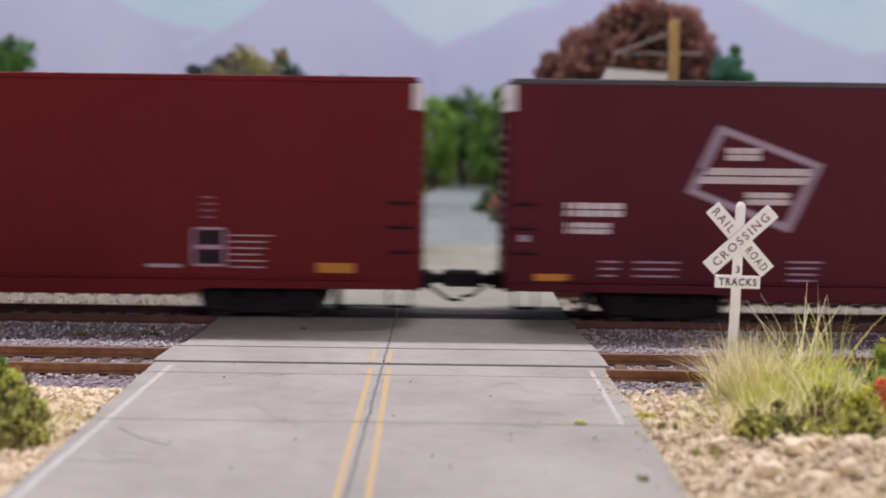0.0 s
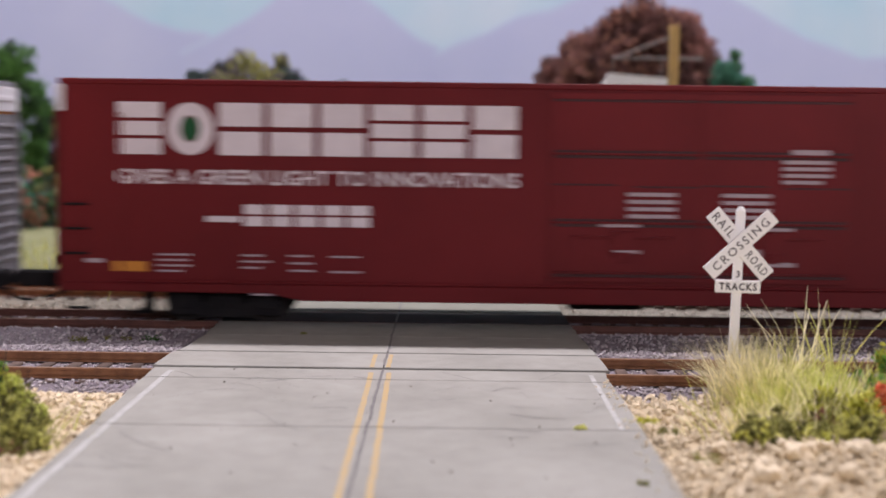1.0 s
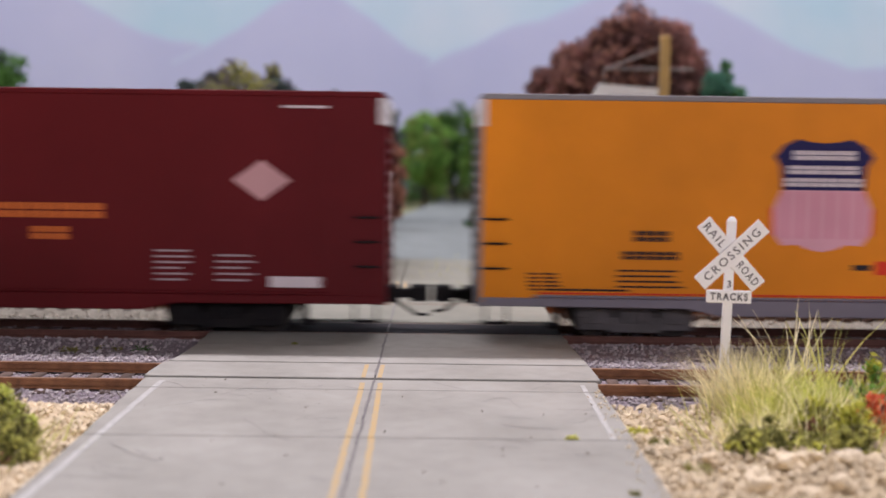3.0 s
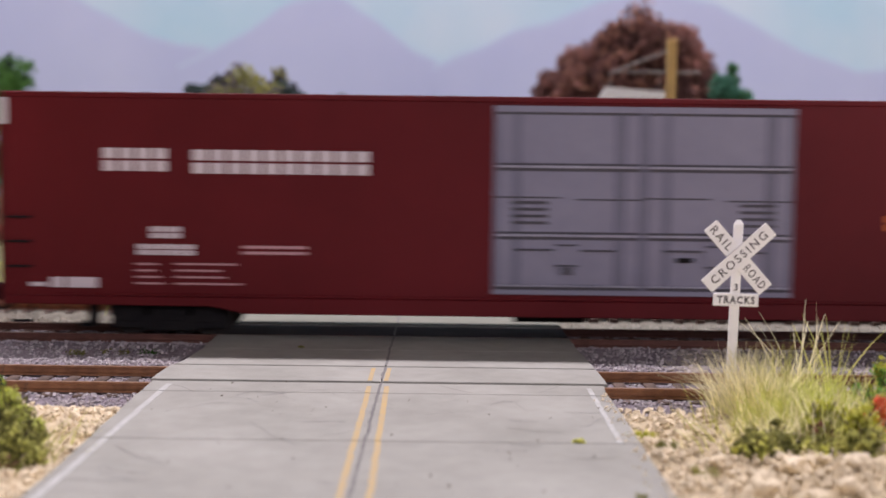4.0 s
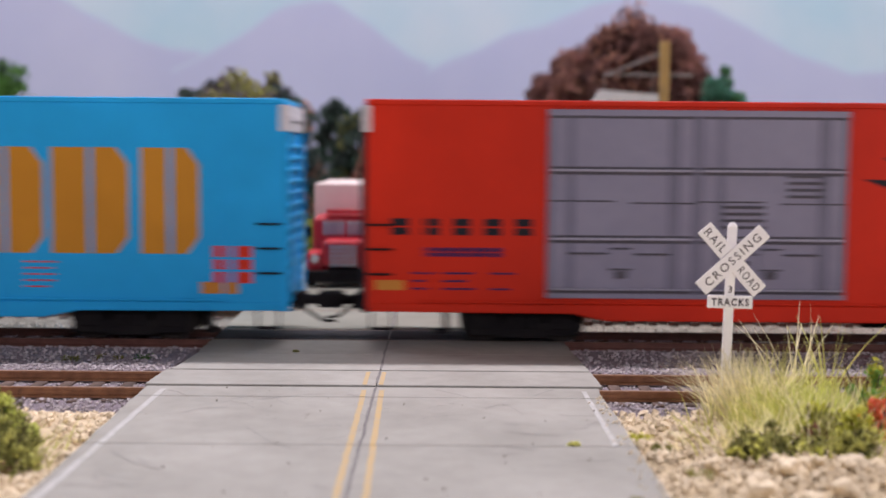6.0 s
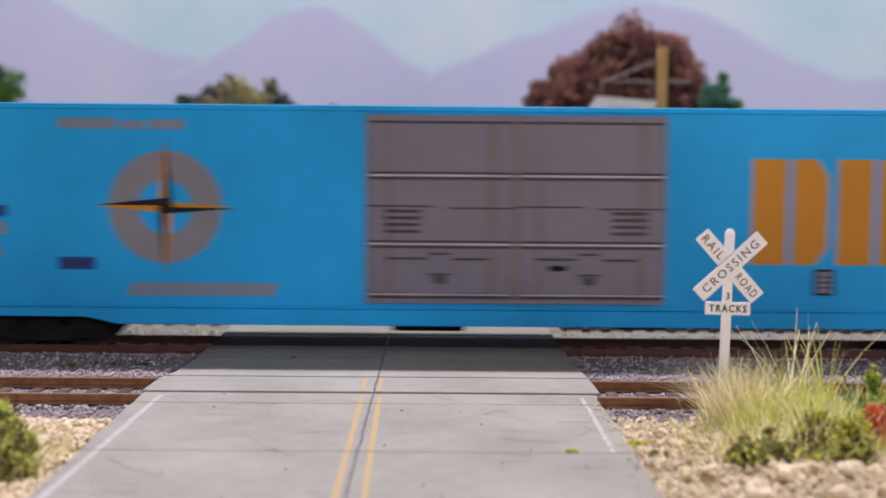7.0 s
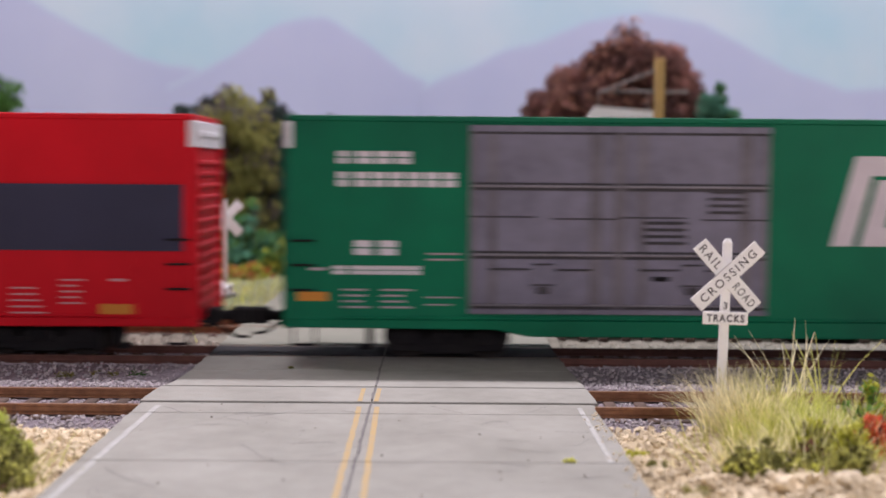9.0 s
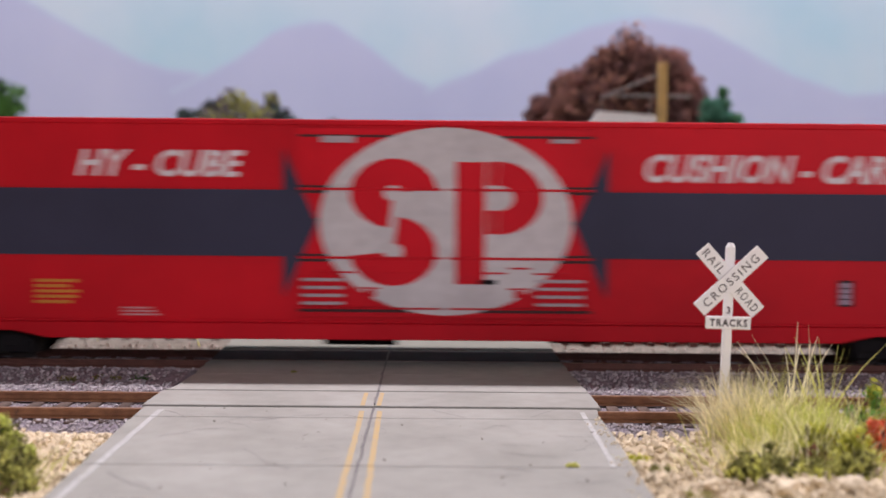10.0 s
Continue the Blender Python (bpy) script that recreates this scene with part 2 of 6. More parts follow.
def road():
    """Concrete slabs, cut round the rails, and the asphalt that goes on behind."""
    road_ob = tagged(new("road"), "two-lane concrete road with yellow centre lines over the tracks", "road", kind="structure")
    mid = -12.5
    cuts = ((-420, -119.1), (-118.8, -80.6), (-80.2, -70.3), (-68.1, -52.0), (-50.9, -30.0), (-29.8, -9.6), (-7.4, 8.0), (10.2, 47.1), (49.3, 64.7), (66.9, 190))
    for a, b in cuts:
        for side in (0, 1):
            steps = max(1, int(min(b - a, 300) / 4))
            bm = bmesh.new()
            outline = [(mid - 0.1 + 0.2 * side, b), (mid - 0.1 + 0.2 * side, a)]
            for k in range(steps + 1):
                y = a + (b - a) * k / steps
                outline.append((road_edges(y)[side] + 0.35 * noise.noise((y * 0.25, side, 2)), y))
            lo = [bm.verts.new((x * MM, y * MM, -4.5 * MM)) for x, y in outline]
            hi = [bm.verts.new((x * MM, y * MM, 0)) for x, y in outline]
            for k in range(len(outline)):
                bm.faces.new((lo[k], lo[k - 1], hi[k - 1], hi[k]))
            rim = bm.faces.new(hi)
            bm.faces.new(lo[::-1])
            bmesh.ops.bevel(bm, geom=list(rim.edges), offset=0.00012, segments=1, affect="EDGES")
            part("slab", bm, M_RUBBER if a == -7.4 else M_ROAD if b < 10 else M_DUSTY, road_ob, "black rubber crossing panel between the rails" if a == -7.4 else "")
    # the far road narrows and bends away
    bm = bmesh.new()
    rows = [(190.5, -57.8, 31.5), (300, -50, 27), (420, -40, 22), (520, -24, 21), (620, -12, 26), (720, -2, 36), (830, 8, 52)]
    prev = None
    for y, a, b in rows:
        cur = [bm.verts.new((a * MM, y * MM, -0.0003)), bm.verts.new((b * MM, y * MM, -0.0003))]
        if prev:
            bm.faces.new((prev[0], prev[1], cur[1], cur[0]))
        prev = cur
    ext = bmesh.ops.extrude_face_region(bm, geom=bm.faces[:])
    for v in ext["geom"]:
        if isinstance(v, bmesh.types.BMVert):
            v.co.z -= 0.004
    part("far_lane", bm, M_ASPHALT, road_ob, "grey asphalt lane bending away")

    def line(name, x, w, y0, y1, material, slope=0.0):
        bm = bmesh.new()
        y = y0
        while y < y1:
            e = min(y1, y + 4)
            dx = 0.16 * noise.noise((x, y * 0.2, 1)) - slope * (max(y, -200) + 98)
            boxmm(bm, x - w / 2 + dx, x + w / 2 + dx, y, e, 0.0, 0.05)
            y = e
        part(name, bm, material, road_ob)

    for a, b in ((-400, -119.2), (-118.7, -80.7), (-80.1, -73.6)):
        line("edge_line", -54.2, 1.15, a, b, M_WHITE_LINE)
        if a > -119:
            line("edge_line", 28.8, 0.9, a, b, M_WHITE_LINE)
        line("centre_line", -14.4, 1.0, a, b, M_YELLOW_LINE, 0.010)
        line("centre_line", -10.75, 1.0, a, b, M_YELLOW_LINE, 0.018)
    for a, b in ((-68, -53.5), (73, 104)):
        line("centre_line", -14.9 if a < 0 else -13.7, 0.9, a, b, M_YELLOW_LINE)
        line("centre_line", -11.6 if a < 0 else -11.0, 0.9, a, b, M_YELLOW_LINE)
    # the tarred joint between the lanes
    bm = bmesh.new()
    y, prev = -400.0, None
    while y < 60:
        if not any(a - 0.5 < y < b + 0.5 for a, b in ((-70.3, -68.1), (-52.0, -50.9), (-9.6, -7.4), (8, 10.2))):
            c = mid + 0.35 * noise.noise((0, y * 0.12, 5)) + 0.2 * noise.noise((0, y * 0.5, 9))
            boxmm(bm, c - 0.24 - 0.08 * math.sin(y), c + 0.24, y, y + 2.0, -0.5, 0.06)
        y += 2.0
    part("joint", bm, M_CRACK, road_ob, "dark tarred joint between the lanes")
    for pts in (((440, 722), (462, 734), (480, 748), (520, 760)), ((196, 763), (215, 774), (240, 786), (285, 797)), ((868, 690), (890, 683), (912, 684), (936, 702)),
                ((400, 676), (425, 668), (458, 662)), ((955, 668), (975, 661), (990, 656)), ((300, 652), (318, 656), (335, 664)), ((780, 655), (800, 660), (835, 668)), ((560, 828), (590, 836)), ((905, 760), (960, 766))):
        bm, way = bmesh.new(), []
        for px, py in pts:
            d = 102840 / (py - 0.0135 * (px - 784) - 229)
            way.append(((px - 784) * d / 2180, d - 314))
        for (xa, ya), (xb, yb) in zip(way, way[1:]):
            w = 0.13
            bm.faces.new([bm.verts.new((px * MM, py * MM, 0.00005)) for px, py in ((xa, ya - w), (xb, yb - w), (xb, yb + w), (xa, ya + w))])
        part("crack", bm, M_CRACK, road_ob, "thin dark crack")
    rng = random.Random(5)
    for k in range(22):
        bm = bmesh.new()
        x, y, ang = rng.uniform(-52, 27), rng.uniform(-165, -76), rng.uniform(-0.7, 0.7) + (math.pi if k % 2 else 0)
        for i in range(rng.randint(4, 11)):
            nx, ny = x + 1.3 * math.cos(ang), y + 1.3 * math.sin(ang)
            if not ROAD_X[0] + 3 < nx < ROAD_X[1] - 3 or ny > -74:
                break
            w = rng.uniform(0.05, 0.14)
            v = [bm.verts.new((px * MM, py * MM, 0.00004)) for px, py in ((x, y - w), (nx, ny - w), (nx, ny + w), (x, y + w))]
            bm.faces.new(v)
            x, y, ang = nx, ny, ang + rng.uniform(-0.6, 0.6)
        if len(bm.faces):
            part("crack", bm, M_CRACK, road_ob, "hairline crack")
        else:
            bm.free()
    return road_ob


def track(c, label, steel=M_RAIL, head=M_RAIL_TOP):
    """Rails on wooden ties; the ties under the road are left out."""
    tr = tagged(new("railroad_track"), label, "railroad track", "parallel tracks")
    prof = ((-1.1, -2.1), (1.1, -2.1), (1.1, -1.75), (0.3, -1.5), (0.3, -0.75), (0.5, -0.6), (0.5, -0.12), (0.42, -0.08), (-0.42, -0.08), (-0.5, -0.12), (-0.5, -0.6), (-0.3, -0.75), (-0.3, -1.5), (-1.1, -1.75))
    for dy in (-8.8, 8.8):
        bm = bmesh.new()
        ends = [[bm.verts.new((x, (c + dy + y) * MM, z * MM)) for y, z in prof] for x in (-3.0, 3.0)]
        n = len(prof)
        for i in range(n):
            f = bm.faces.new((ends[0][i], ends[0][(i + 1) % n], ends[1][(i + 1) % n], ends[1][i]))
            f.material_index = 1 if i == 7 else 0
        bm.faces.new(ends[0])
        bm.faces.new(ends[1][::-1])
        rail = part("rail", bm, steel, tr, "rust-brown steel rail darkened for the train's shade" if steel is not M_RAIL else "rust-brown steel rail with a worn head")
        rail.data.materials.append(head)
    bm = bmesh.new()
    boxmm(bm, -1.25, 1.25, -12.6, 12.6, -3.9, -2.1)
    soften(bm, 0.0002, 1)
    tie = mesh_of("tie", bm, M_TIE)
    rest = bmesh.new()
    rng = random.Random(int(c))
    x = -2990.0
    while x < 2990:
        if not ROAD_X[0] - 2 < x < ROAD_X[1] + 2:
            if abs(x) < 200:
                ob = part("tie", tie, M_TIE, tr)
                ob.matrix_basis = pose((x + rng.uniform(-0.4, 0.4)) * MM, (c + rng.uniform(-0.4, 0.4)) * MM, 0, 0, 0, rng.uniform(-1, 1))
            else:
                boxmm(rest, x - 1.25, x + 1.25, c - 12.6, c + 12.6, -3.9, -2.1)
        x += 6.4
    tagged(part("tie_row", rest, M_TIE, tr), kind="stuff")


ground()
road()
for c, text in zip(TRACK_Y, ("empty track with rusty rails on dark wooden ties", "track with shade-darkened rails under the moving train", "empty track behind the train on pale ballast")):
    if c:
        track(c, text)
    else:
        track(c, text, M_RAIL_SHADED, M_RAIL_TOP)


# ---- the train ----
HALF_L, HALF_W, ROOF_Z, SILL_Z = 153.9, 17.5, 59.4, 6.4
DOOR_Z = (12.0, 57.4)


def paint(name, c, rough=0.5):
    return mat(name, c, tuple(v * 0.74 for v in c), 22, rough, 0.03, fine=0.15, spec=0.14)


M_BLACK = mat("truck_black", (0.012, 0.011, 0.013), (0.02, 0.018, 0.018), 300, 0.8, spec=0.1)
M_TRUCK_GREY = mat("truck_grey", (0.11, 0.10, 0.105), (0.07, 0.065, 0.065), 300, 0.7)
M_STEEL = mat("wheel_steel", (0.03, 0.022, 0.02), (0.018, 0.015, 0.013), 300, 0.6, metal=0.3)
M_LETTER = mat("lettering_white", (0.68, 0.62, 0.65), (0.60, 0.54, 0.57), 200, 0.6)
M_WHITE_END = mat("end_white", (0.72, 0.70, 0.72), (0.60, 0.58, 0.60), 150, 0.6)
M_DOOR_GREY = mat("door_grey", (0.235, 0.228, 0.31), (0.19, 0.184, 0.26), 40, 0.42, 0.03, fine=0.3, spec=0.5)
M_DOOR_WARM = mat("door_warm_grey", (0.195, 0.182, 0.225), (0.165, 0.152, 0.19), 40, 0.42, 0.03, fine=0.3, spec=0.5)
M_DOOR_DARK = mat("door_dark_grey", (0.195, 0.182, 0.245), (0.105, 0.095, 0.13), 45, 0.45, 0.03, fine=0.3, spec=0.5)
# Lighter rib tones: the highlight along the ribs is painted into the colour.
RIB_HIGHLIGHT = {"door_grey": mat("rib_grey", (0.36, 0.35, 0.44), (0.26, 0.255, 0.33), 60, 0.4, spec=0.5), "door_warm_grey": mat("rib_warm_grey", (0.54, 0.49, 0.57), (0.38, 0.34, 0.40), 60, 0.4, spec=0.5),
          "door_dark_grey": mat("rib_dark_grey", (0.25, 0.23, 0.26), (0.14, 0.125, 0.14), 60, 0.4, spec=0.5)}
# Darkened door tones: shade painted along ribs and louvers; latch bars share them.
SHADE_TONE = {"door_grey": mat("grime_grey", (0.085, 0.08, 0.10), (0.06, 0.056, 0.07), 60, 0.6), "door_warm_grey": mat("grime_warm_grey", (0.075, 0.064, 0.066), (0.055, 0.046, 0.048), 60, 0.6),
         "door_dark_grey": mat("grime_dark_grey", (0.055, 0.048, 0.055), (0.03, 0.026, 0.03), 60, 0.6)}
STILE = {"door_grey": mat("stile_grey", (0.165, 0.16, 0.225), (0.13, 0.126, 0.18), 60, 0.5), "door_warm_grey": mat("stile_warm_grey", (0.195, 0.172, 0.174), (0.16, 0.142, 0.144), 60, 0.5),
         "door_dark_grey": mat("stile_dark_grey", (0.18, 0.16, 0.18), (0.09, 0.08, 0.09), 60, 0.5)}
# Dark red that paints the same shade on doors in body colour.
M_SHADE_SEAM = mat("grime_seam", (0.035, 0.008, 0.010), (0.055, 0.009, 0.012), 90, 0.6)
M_DIM = mat("lettering_dim", (0.24, 0.13, 0.15), (0.19, 0.09, 0.11), 200, 0.6)
M_FAINT = mat("lettering_faint", (0.42, 0.35, 0.38), (0.36, 0.29, 0.32), 200, 0.6)
P = {"maroon": paint("paint_maroon", (0.148, 0.0135, 0.0165)), "brown": paint("paint_oxide", (0.128, 0.0105, 0.0145)),
     "deep": paint("paint_deep_maroon", (0.098, 0.0105, 0.021)), "orange": paint("paint_yellow_orange", (0.84, 0.285, 0.016)),
     "red": paint("paint_orange_red", (0.68, 0.031, 0.010)), "blue": paint("paint_sky_blue", (0.022, 0.44, 0.92)),
     "green": mat("paint_green", (0.003, 0.175, 0.08), (0.005, 0.095, 0.052), 14, 0.5, 0.03, fine=0.2, spec=0.14), "scarlet": paint("paint_scarlet", (0.60, 0.0075, 0.019)),
     "stripe": paint("paint_charcoal", (0.045, 0.046, 0.082)), "black": paint("paint_black", (0.02, 0.018, 0.025)),
     "navy": paint("paint_navy", (0.020, 0.018, 0.10)), "pink": paint("paint_pink", (0.82, 0.44, 0.54)),
     "signal": paint("paint_signal_red", (0.75, 0.05, 0.025)), "gold": paint("paint_gold", (0.62, 0.28, 0.03)),
     "amber": paint("reflector_amber", (0.65, 0.27, 0.05)), "tan": paint("paint_tan", (0.27, 0.275, 0.31)),
     "silver": paint("roof_silver", (0.27, 0.26, 0.275)), "darkroof": paint("roof_dark", (0.09, 0.085, 0.09)),
     "pale": paint("paint_pale_pink", (0.62, 0.36, 0.38)), "lilac": paint("lettering_lilac", (0.46, 0.36, 0.46)),
     "rust": paint("lettering_orange", (0.62, 0.16, 0.04)), "leaf": paint("dot_green", (0.02, 0.10, 0.04))}


def plate(bm, pts, lift):
    """A flat painted outline on the car's side; points in millimetres from the car's near end and the rail."""
    lo = [bm.verts.new(((x - HALF_L) * MM, -(HALF_W - 0.05) * MM, z * MM)) for x, z in pts]
    hi = [bm.verts.new(((x - HALF_L) * MM, -(HALF_W + lift) * MM, z * MM)) for x, z in pts]
    n = len(pts)
    for i in range(n):
        bm.faces.new((lo[i], lo[(i + 1) % n], hi[(i + 1) % n], hi[i]))
    bm.faces.new(hi)


def decal(car, name, material, shapes, lift=0.12, label=""):
    bm = bmesh.new()
    for s in shapes:
        if len(s) == 4 and not isinstance(s[0], tuple):
            x0, x1, z0, z1 = s
            s = ((x0, z0), (x1, z0), (x1, z1), (x0, z1))
        plate(bm, s, lift)
    ob = part(name, bm, material, car, label)
    return tagged(ob, kind="stuff") if len(shapes) > 1 else ob


def ring(cx, cz, rx, rz, n=40, a0=0.0, a1=2 * math.pi):
    return [(cx + rx * math.cos(a0 + (a1 - a0) * i / n), cz + rz * math.sin(a0 + (a1 - a0) * i / n)) for i in range(n)]


def annulus(cx, cz, ro, ri, n=24):
    out = []
    for i in range(n):
        a, b = 2 * math.pi * i / n, 2 * math.pi * (i + 1) / n
        out.append([(cx + r * math.cos(t), cz + r * math.sin(t)) for r, t in ((ro, a), (ro, b), (ri, b), (ri, a))])
    return out


def blocks(x0, x1, z0, z1, count, gap=0.16, slant=0.0, slots=1):
    """Plain blocks of a lettering's size, each split by a level slot."""
    out, w = [], (x1 - x0) / count
    for i in range(count):
        a, b = x0 + w * i + w * gap / 2, x0 + w * (i + 1) - w * gap / 2
        h = (z1 - z0) / (slots + 1)
        for k in range(slots + 1):
            lo, hi = z0 + h * k + (0.10 * h if k else 0), z0 + h * (k + 1) - (0.10 * h if k < slots else 0)
            s0, s1 = slant * (lo - z0), slant * (hi - z0)
            out.append([(a + s0, lo), (b + s0, lo), (b + s1, hi), (a + s1, hi)])
    return out


def rows(x0, x1, z0, z1, count, rng, thick=0.45):
    """Small unreadable lines of data as level bars."""
    out = []
    for i in range(count):
        z = z1 - (z1 - z0) * i / max(1, count - 1)
        out.append((x0, x1 - rng.random() * 0.35 * (x1 - x0), z - thick, z))
    return out


def words(name, text, x0, x1, z0, z1, material, car, bold=0.0, shear=0.0):
    """Readable lettering in the built-in font, fitted to its field on the car's side."""
    cu = bpy.data.curves.new(name, "FONT")
    cu.body, cu.offset, cu.shear, cu.extrude, cu.resolution_u = text, bold, shear, 0.0, 3
    tmp = bpy.data.objects.new(name, cu)
    scene.collection.objects.link(tmp)
    bpy.context.view_layer.update()
    me = bpy.data.meshes.new_from_object(tmp.evaluated_get(bpy.context.evaluated_depsgraph_get()))
    bpy.data.objects.remove(tmp)
    co = np.array([v.co[:] for v in me.vertices])
    lo, hi = co.min(0), co.max(0)
    for v in me.vertices:
        x = x0 + (x1 - x0) * (v.co.x - lo[0]) / (hi[0] - lo[0])
        z = z0 + (z1 - z0) * (v.co.y - lo[1]) / (hi[1] - lo[1])
        v.co = ((x - HALF_L) * MM, -(HALF_W + 0.14) * MM, z * MM)
    me.name = name
    me.materials.clear()
    me.materials.append(material)
    return part(name, me, material, car)


def door_pieces(width, side, wide=False):
    """The meshes of one plug-door leaf: panel, rails, ribs with dark shade strips, posts, latch bars and vents."""
    z0, z1 = DOOR_Z
    y = -HALF_W

    def piece(name, *c):
        bm = bmesh.new()
        boxmm(bm, *c)
        soften(bm, 0.00006 if name != "rib" else 0.00024, 1 if name != "rib" else 2)
        bmesh.ops.recalc_face_normals(bm, faces=bm.faces[:])
        me = bpy.data.meshes.new(name)
        bm.to_mesh(me)
        bm.free()
        return me

    out = [piece("door", -width / 2, width / 2, y - 0.35, y, z0, z1)]
    for za, zb in ((z1 - 1.5, z1), (z0, z0 + 1.2)):
        out.append(piece("door_rail", -width / 2, width / 2, y - 0.8, y - 0.3, za, zb))
    # dark strips above and below the ribs stand in for their shade
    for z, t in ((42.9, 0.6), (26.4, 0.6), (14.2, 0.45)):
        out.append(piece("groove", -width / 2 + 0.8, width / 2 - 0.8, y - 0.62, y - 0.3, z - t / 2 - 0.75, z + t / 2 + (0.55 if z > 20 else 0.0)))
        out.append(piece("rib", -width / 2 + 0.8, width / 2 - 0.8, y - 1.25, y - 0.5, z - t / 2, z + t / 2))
    # thin panel seams in the same dark tone
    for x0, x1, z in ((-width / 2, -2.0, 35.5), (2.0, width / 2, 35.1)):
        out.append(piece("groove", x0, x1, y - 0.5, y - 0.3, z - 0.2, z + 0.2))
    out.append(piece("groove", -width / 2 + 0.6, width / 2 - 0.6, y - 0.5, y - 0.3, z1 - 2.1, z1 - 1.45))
    for x, w in ((-width / 2 + 0.6, 1.2), (width / 2 - 0.6, 1.2), (-12.4, 1.8), (12.4, 2.6)):
        out.append(piece("stile", x - w / 2, x + w / 2, y - 0.46, y - 0.3, z0, z1))
    out.append(piece("latch_plate", -3.0, 2.6, y - 0.75, y - 0.3, 18.4, 24.4))
    for x0, x1, z in ((-13.0, -3.4, 22.9), (3.2, 11.4, 22.8), (-2.6, 2.2, 24.1), (-2.8, 2.4, 19.1)):
        out.append(piece("latch_bar", x0, x1, y - 1.0, y - 0.3, z - 0.22, z + 0.22))
    out.append(piece("latch_handle", -1.4, 1.2, y - 0.95, y - 0.3, 16.9, 18.7))
    vents = [] if side < 0 else [(-12.0, -1.8, 29.4), (3.5, 12.2, 36.9)]
    if wide:
        vents = [(-13.6, -5.0, 29.4)] if side < 0 else [(5.2, 13.8, 29.2)]
    for x0, x1, z in vents:
        for i in range(4):
            out.append(piece("louver", x0, x1, y - 0.75, y - 0.3, z - 0.33 + i * 1.62, z + 0.37 + i * 1.62))
    if side > 0:
        out.append(piece("latch_knob", -9.8, -5.8, y - 1.1, y - 0.3, 20.2, 21.3))
    return out


def shared(me, material):
    me = me.copy()
    me.materials.clear()
    me.materials.append(material)
    return me


def wheel_mesh():
    bm = bmesh.new()
    cyl(bm, (0, -8.6 * MM, 0), (0, 8.6 * MM, 0), 1.1 * MM, n=8)
    for s in (-1, 1):
        cyl(bm, (0, s * 7.4 * MM, 0), (0, s * 9.9 * MM, 0), 5.2 * MM, 5.1 * MM, 20)
        cyl(bm, (0, s * 6.7 * MM, 0), (0, s * 7.4 * MM, 0), 5.85 * MM, 5.85 * MM, 20)
        cyl(bm, (0, s * 9.9 * MM, 0), (0, s * 10.4 * MM, 0), 2.2 * MM, 1.9 * MM, 10)
    return mesh_of("wheelset", bm, M_STEEL)


def truck_mesh():
    """Two cast sideframes with springs and journal boxes, and the bolster between them."""
    bm = bmesh.new()
    boxmm(bm, -3, 3, -12.5, 12.5, 4.5, 8.0)
    boxmm(bm, -13, 13, -6.5, 6.5, 5.2, 8.6)
    for x in (-4.6, 4.6):
        boxmm(bm, x - 0.5, x + 0.5, -10.5, 10.5, 2.4, 5.4)
    for s in (-1, 1):
        y0, y1 = sorted((s * 11.0, s * 13.0))
        boxmm(bm, -14.6, 14.6, y0, y1, 5.0, 9.2)
        boxmm(bm, -6.5, 6.5, y0 + 0.2, y1 - 0.2, 1.4, 5.2)
        for x in (-10, 10):
            boxmm(bm, x - 4.2, x + 4.2, y0 + 0.1, y1 - 0.1, 2.0, 6.8)
        for x in (-10, 10):
            boxmm(bm, x - 2.2, x + 2.2, y0 - 0.4, y1 + 0.4, 3.6, 7.6)
            boxmm(bm, x - 5, x + 5, y0 + 0.3, y1 - 0.3, 6.6, 8.4)
        for x in (-5.2, 5.2):
            boxmm(bm, x - 0.9, x + 0.9, y0, y1, 3.0, 8.0)
        for x in (-2.2, 0, 2.2):
            cyl(bm, (x * MM, s * 12.6 * MM, 3.8 * MM), (x * MM, s * 12.6 * MM, 6.8 * MM), 0.95 * MM, n=8)
    soften(bm, 0.00018, 1)
    me = bpy.data.meshes.new("truck")
    bmesh.ops.recalc_face_normals(bm, faces=bm.faces[:])
    bm.to_mesh(me)
    bm.free()
    return me


def end_pieces():
    """The end wall that faces +x, one of its ribs and one corner post."""
    out = []
    for name, *c in (("end_wall", HALF_L, HALF_L + 0.3, -16.6, 16.6, 9, 51), ("rib", HALF_L, HALF_L + 1.1, -15.4, 15.4, 12.5, 13.8), ("corner_post", HALF_L - 0.5, HALF_L + 1.3, 16.2, 17.4, 8, 52)):
        bm = bmesh.new()
        boxmm(bm, *c)
        soften(bm, 0.0001 if name == "end_wall" else 0.00035, 1)
        bmesh.ops.recalc_face_normals(bm, faces=bm.faces[:])
        me = bpy.data.meshes.new(name)
        bm.to_mesh(me)
        bm.free()
        out.append(me)
    return out


def coupler_mesh():
    bm = bmesh.new()
    boxmm(bm, HALF_L - 6, HALF_L + 7.0, -1.6, 1.6, 8.0, 10.2)
    boxmm(bm, HALF_L + 6.5, HALF_L + 11.6, -2.6, 2.6, 7.2, 11.2)
    boxmm(bm, HALF_L + 0.5, HALF_L + 4.0, -3.6, 3.6, 7.0, 11.0)
    soften(bm, 0.0005, 1)
    return mesh_of("coupler", bm, M_BLACK)


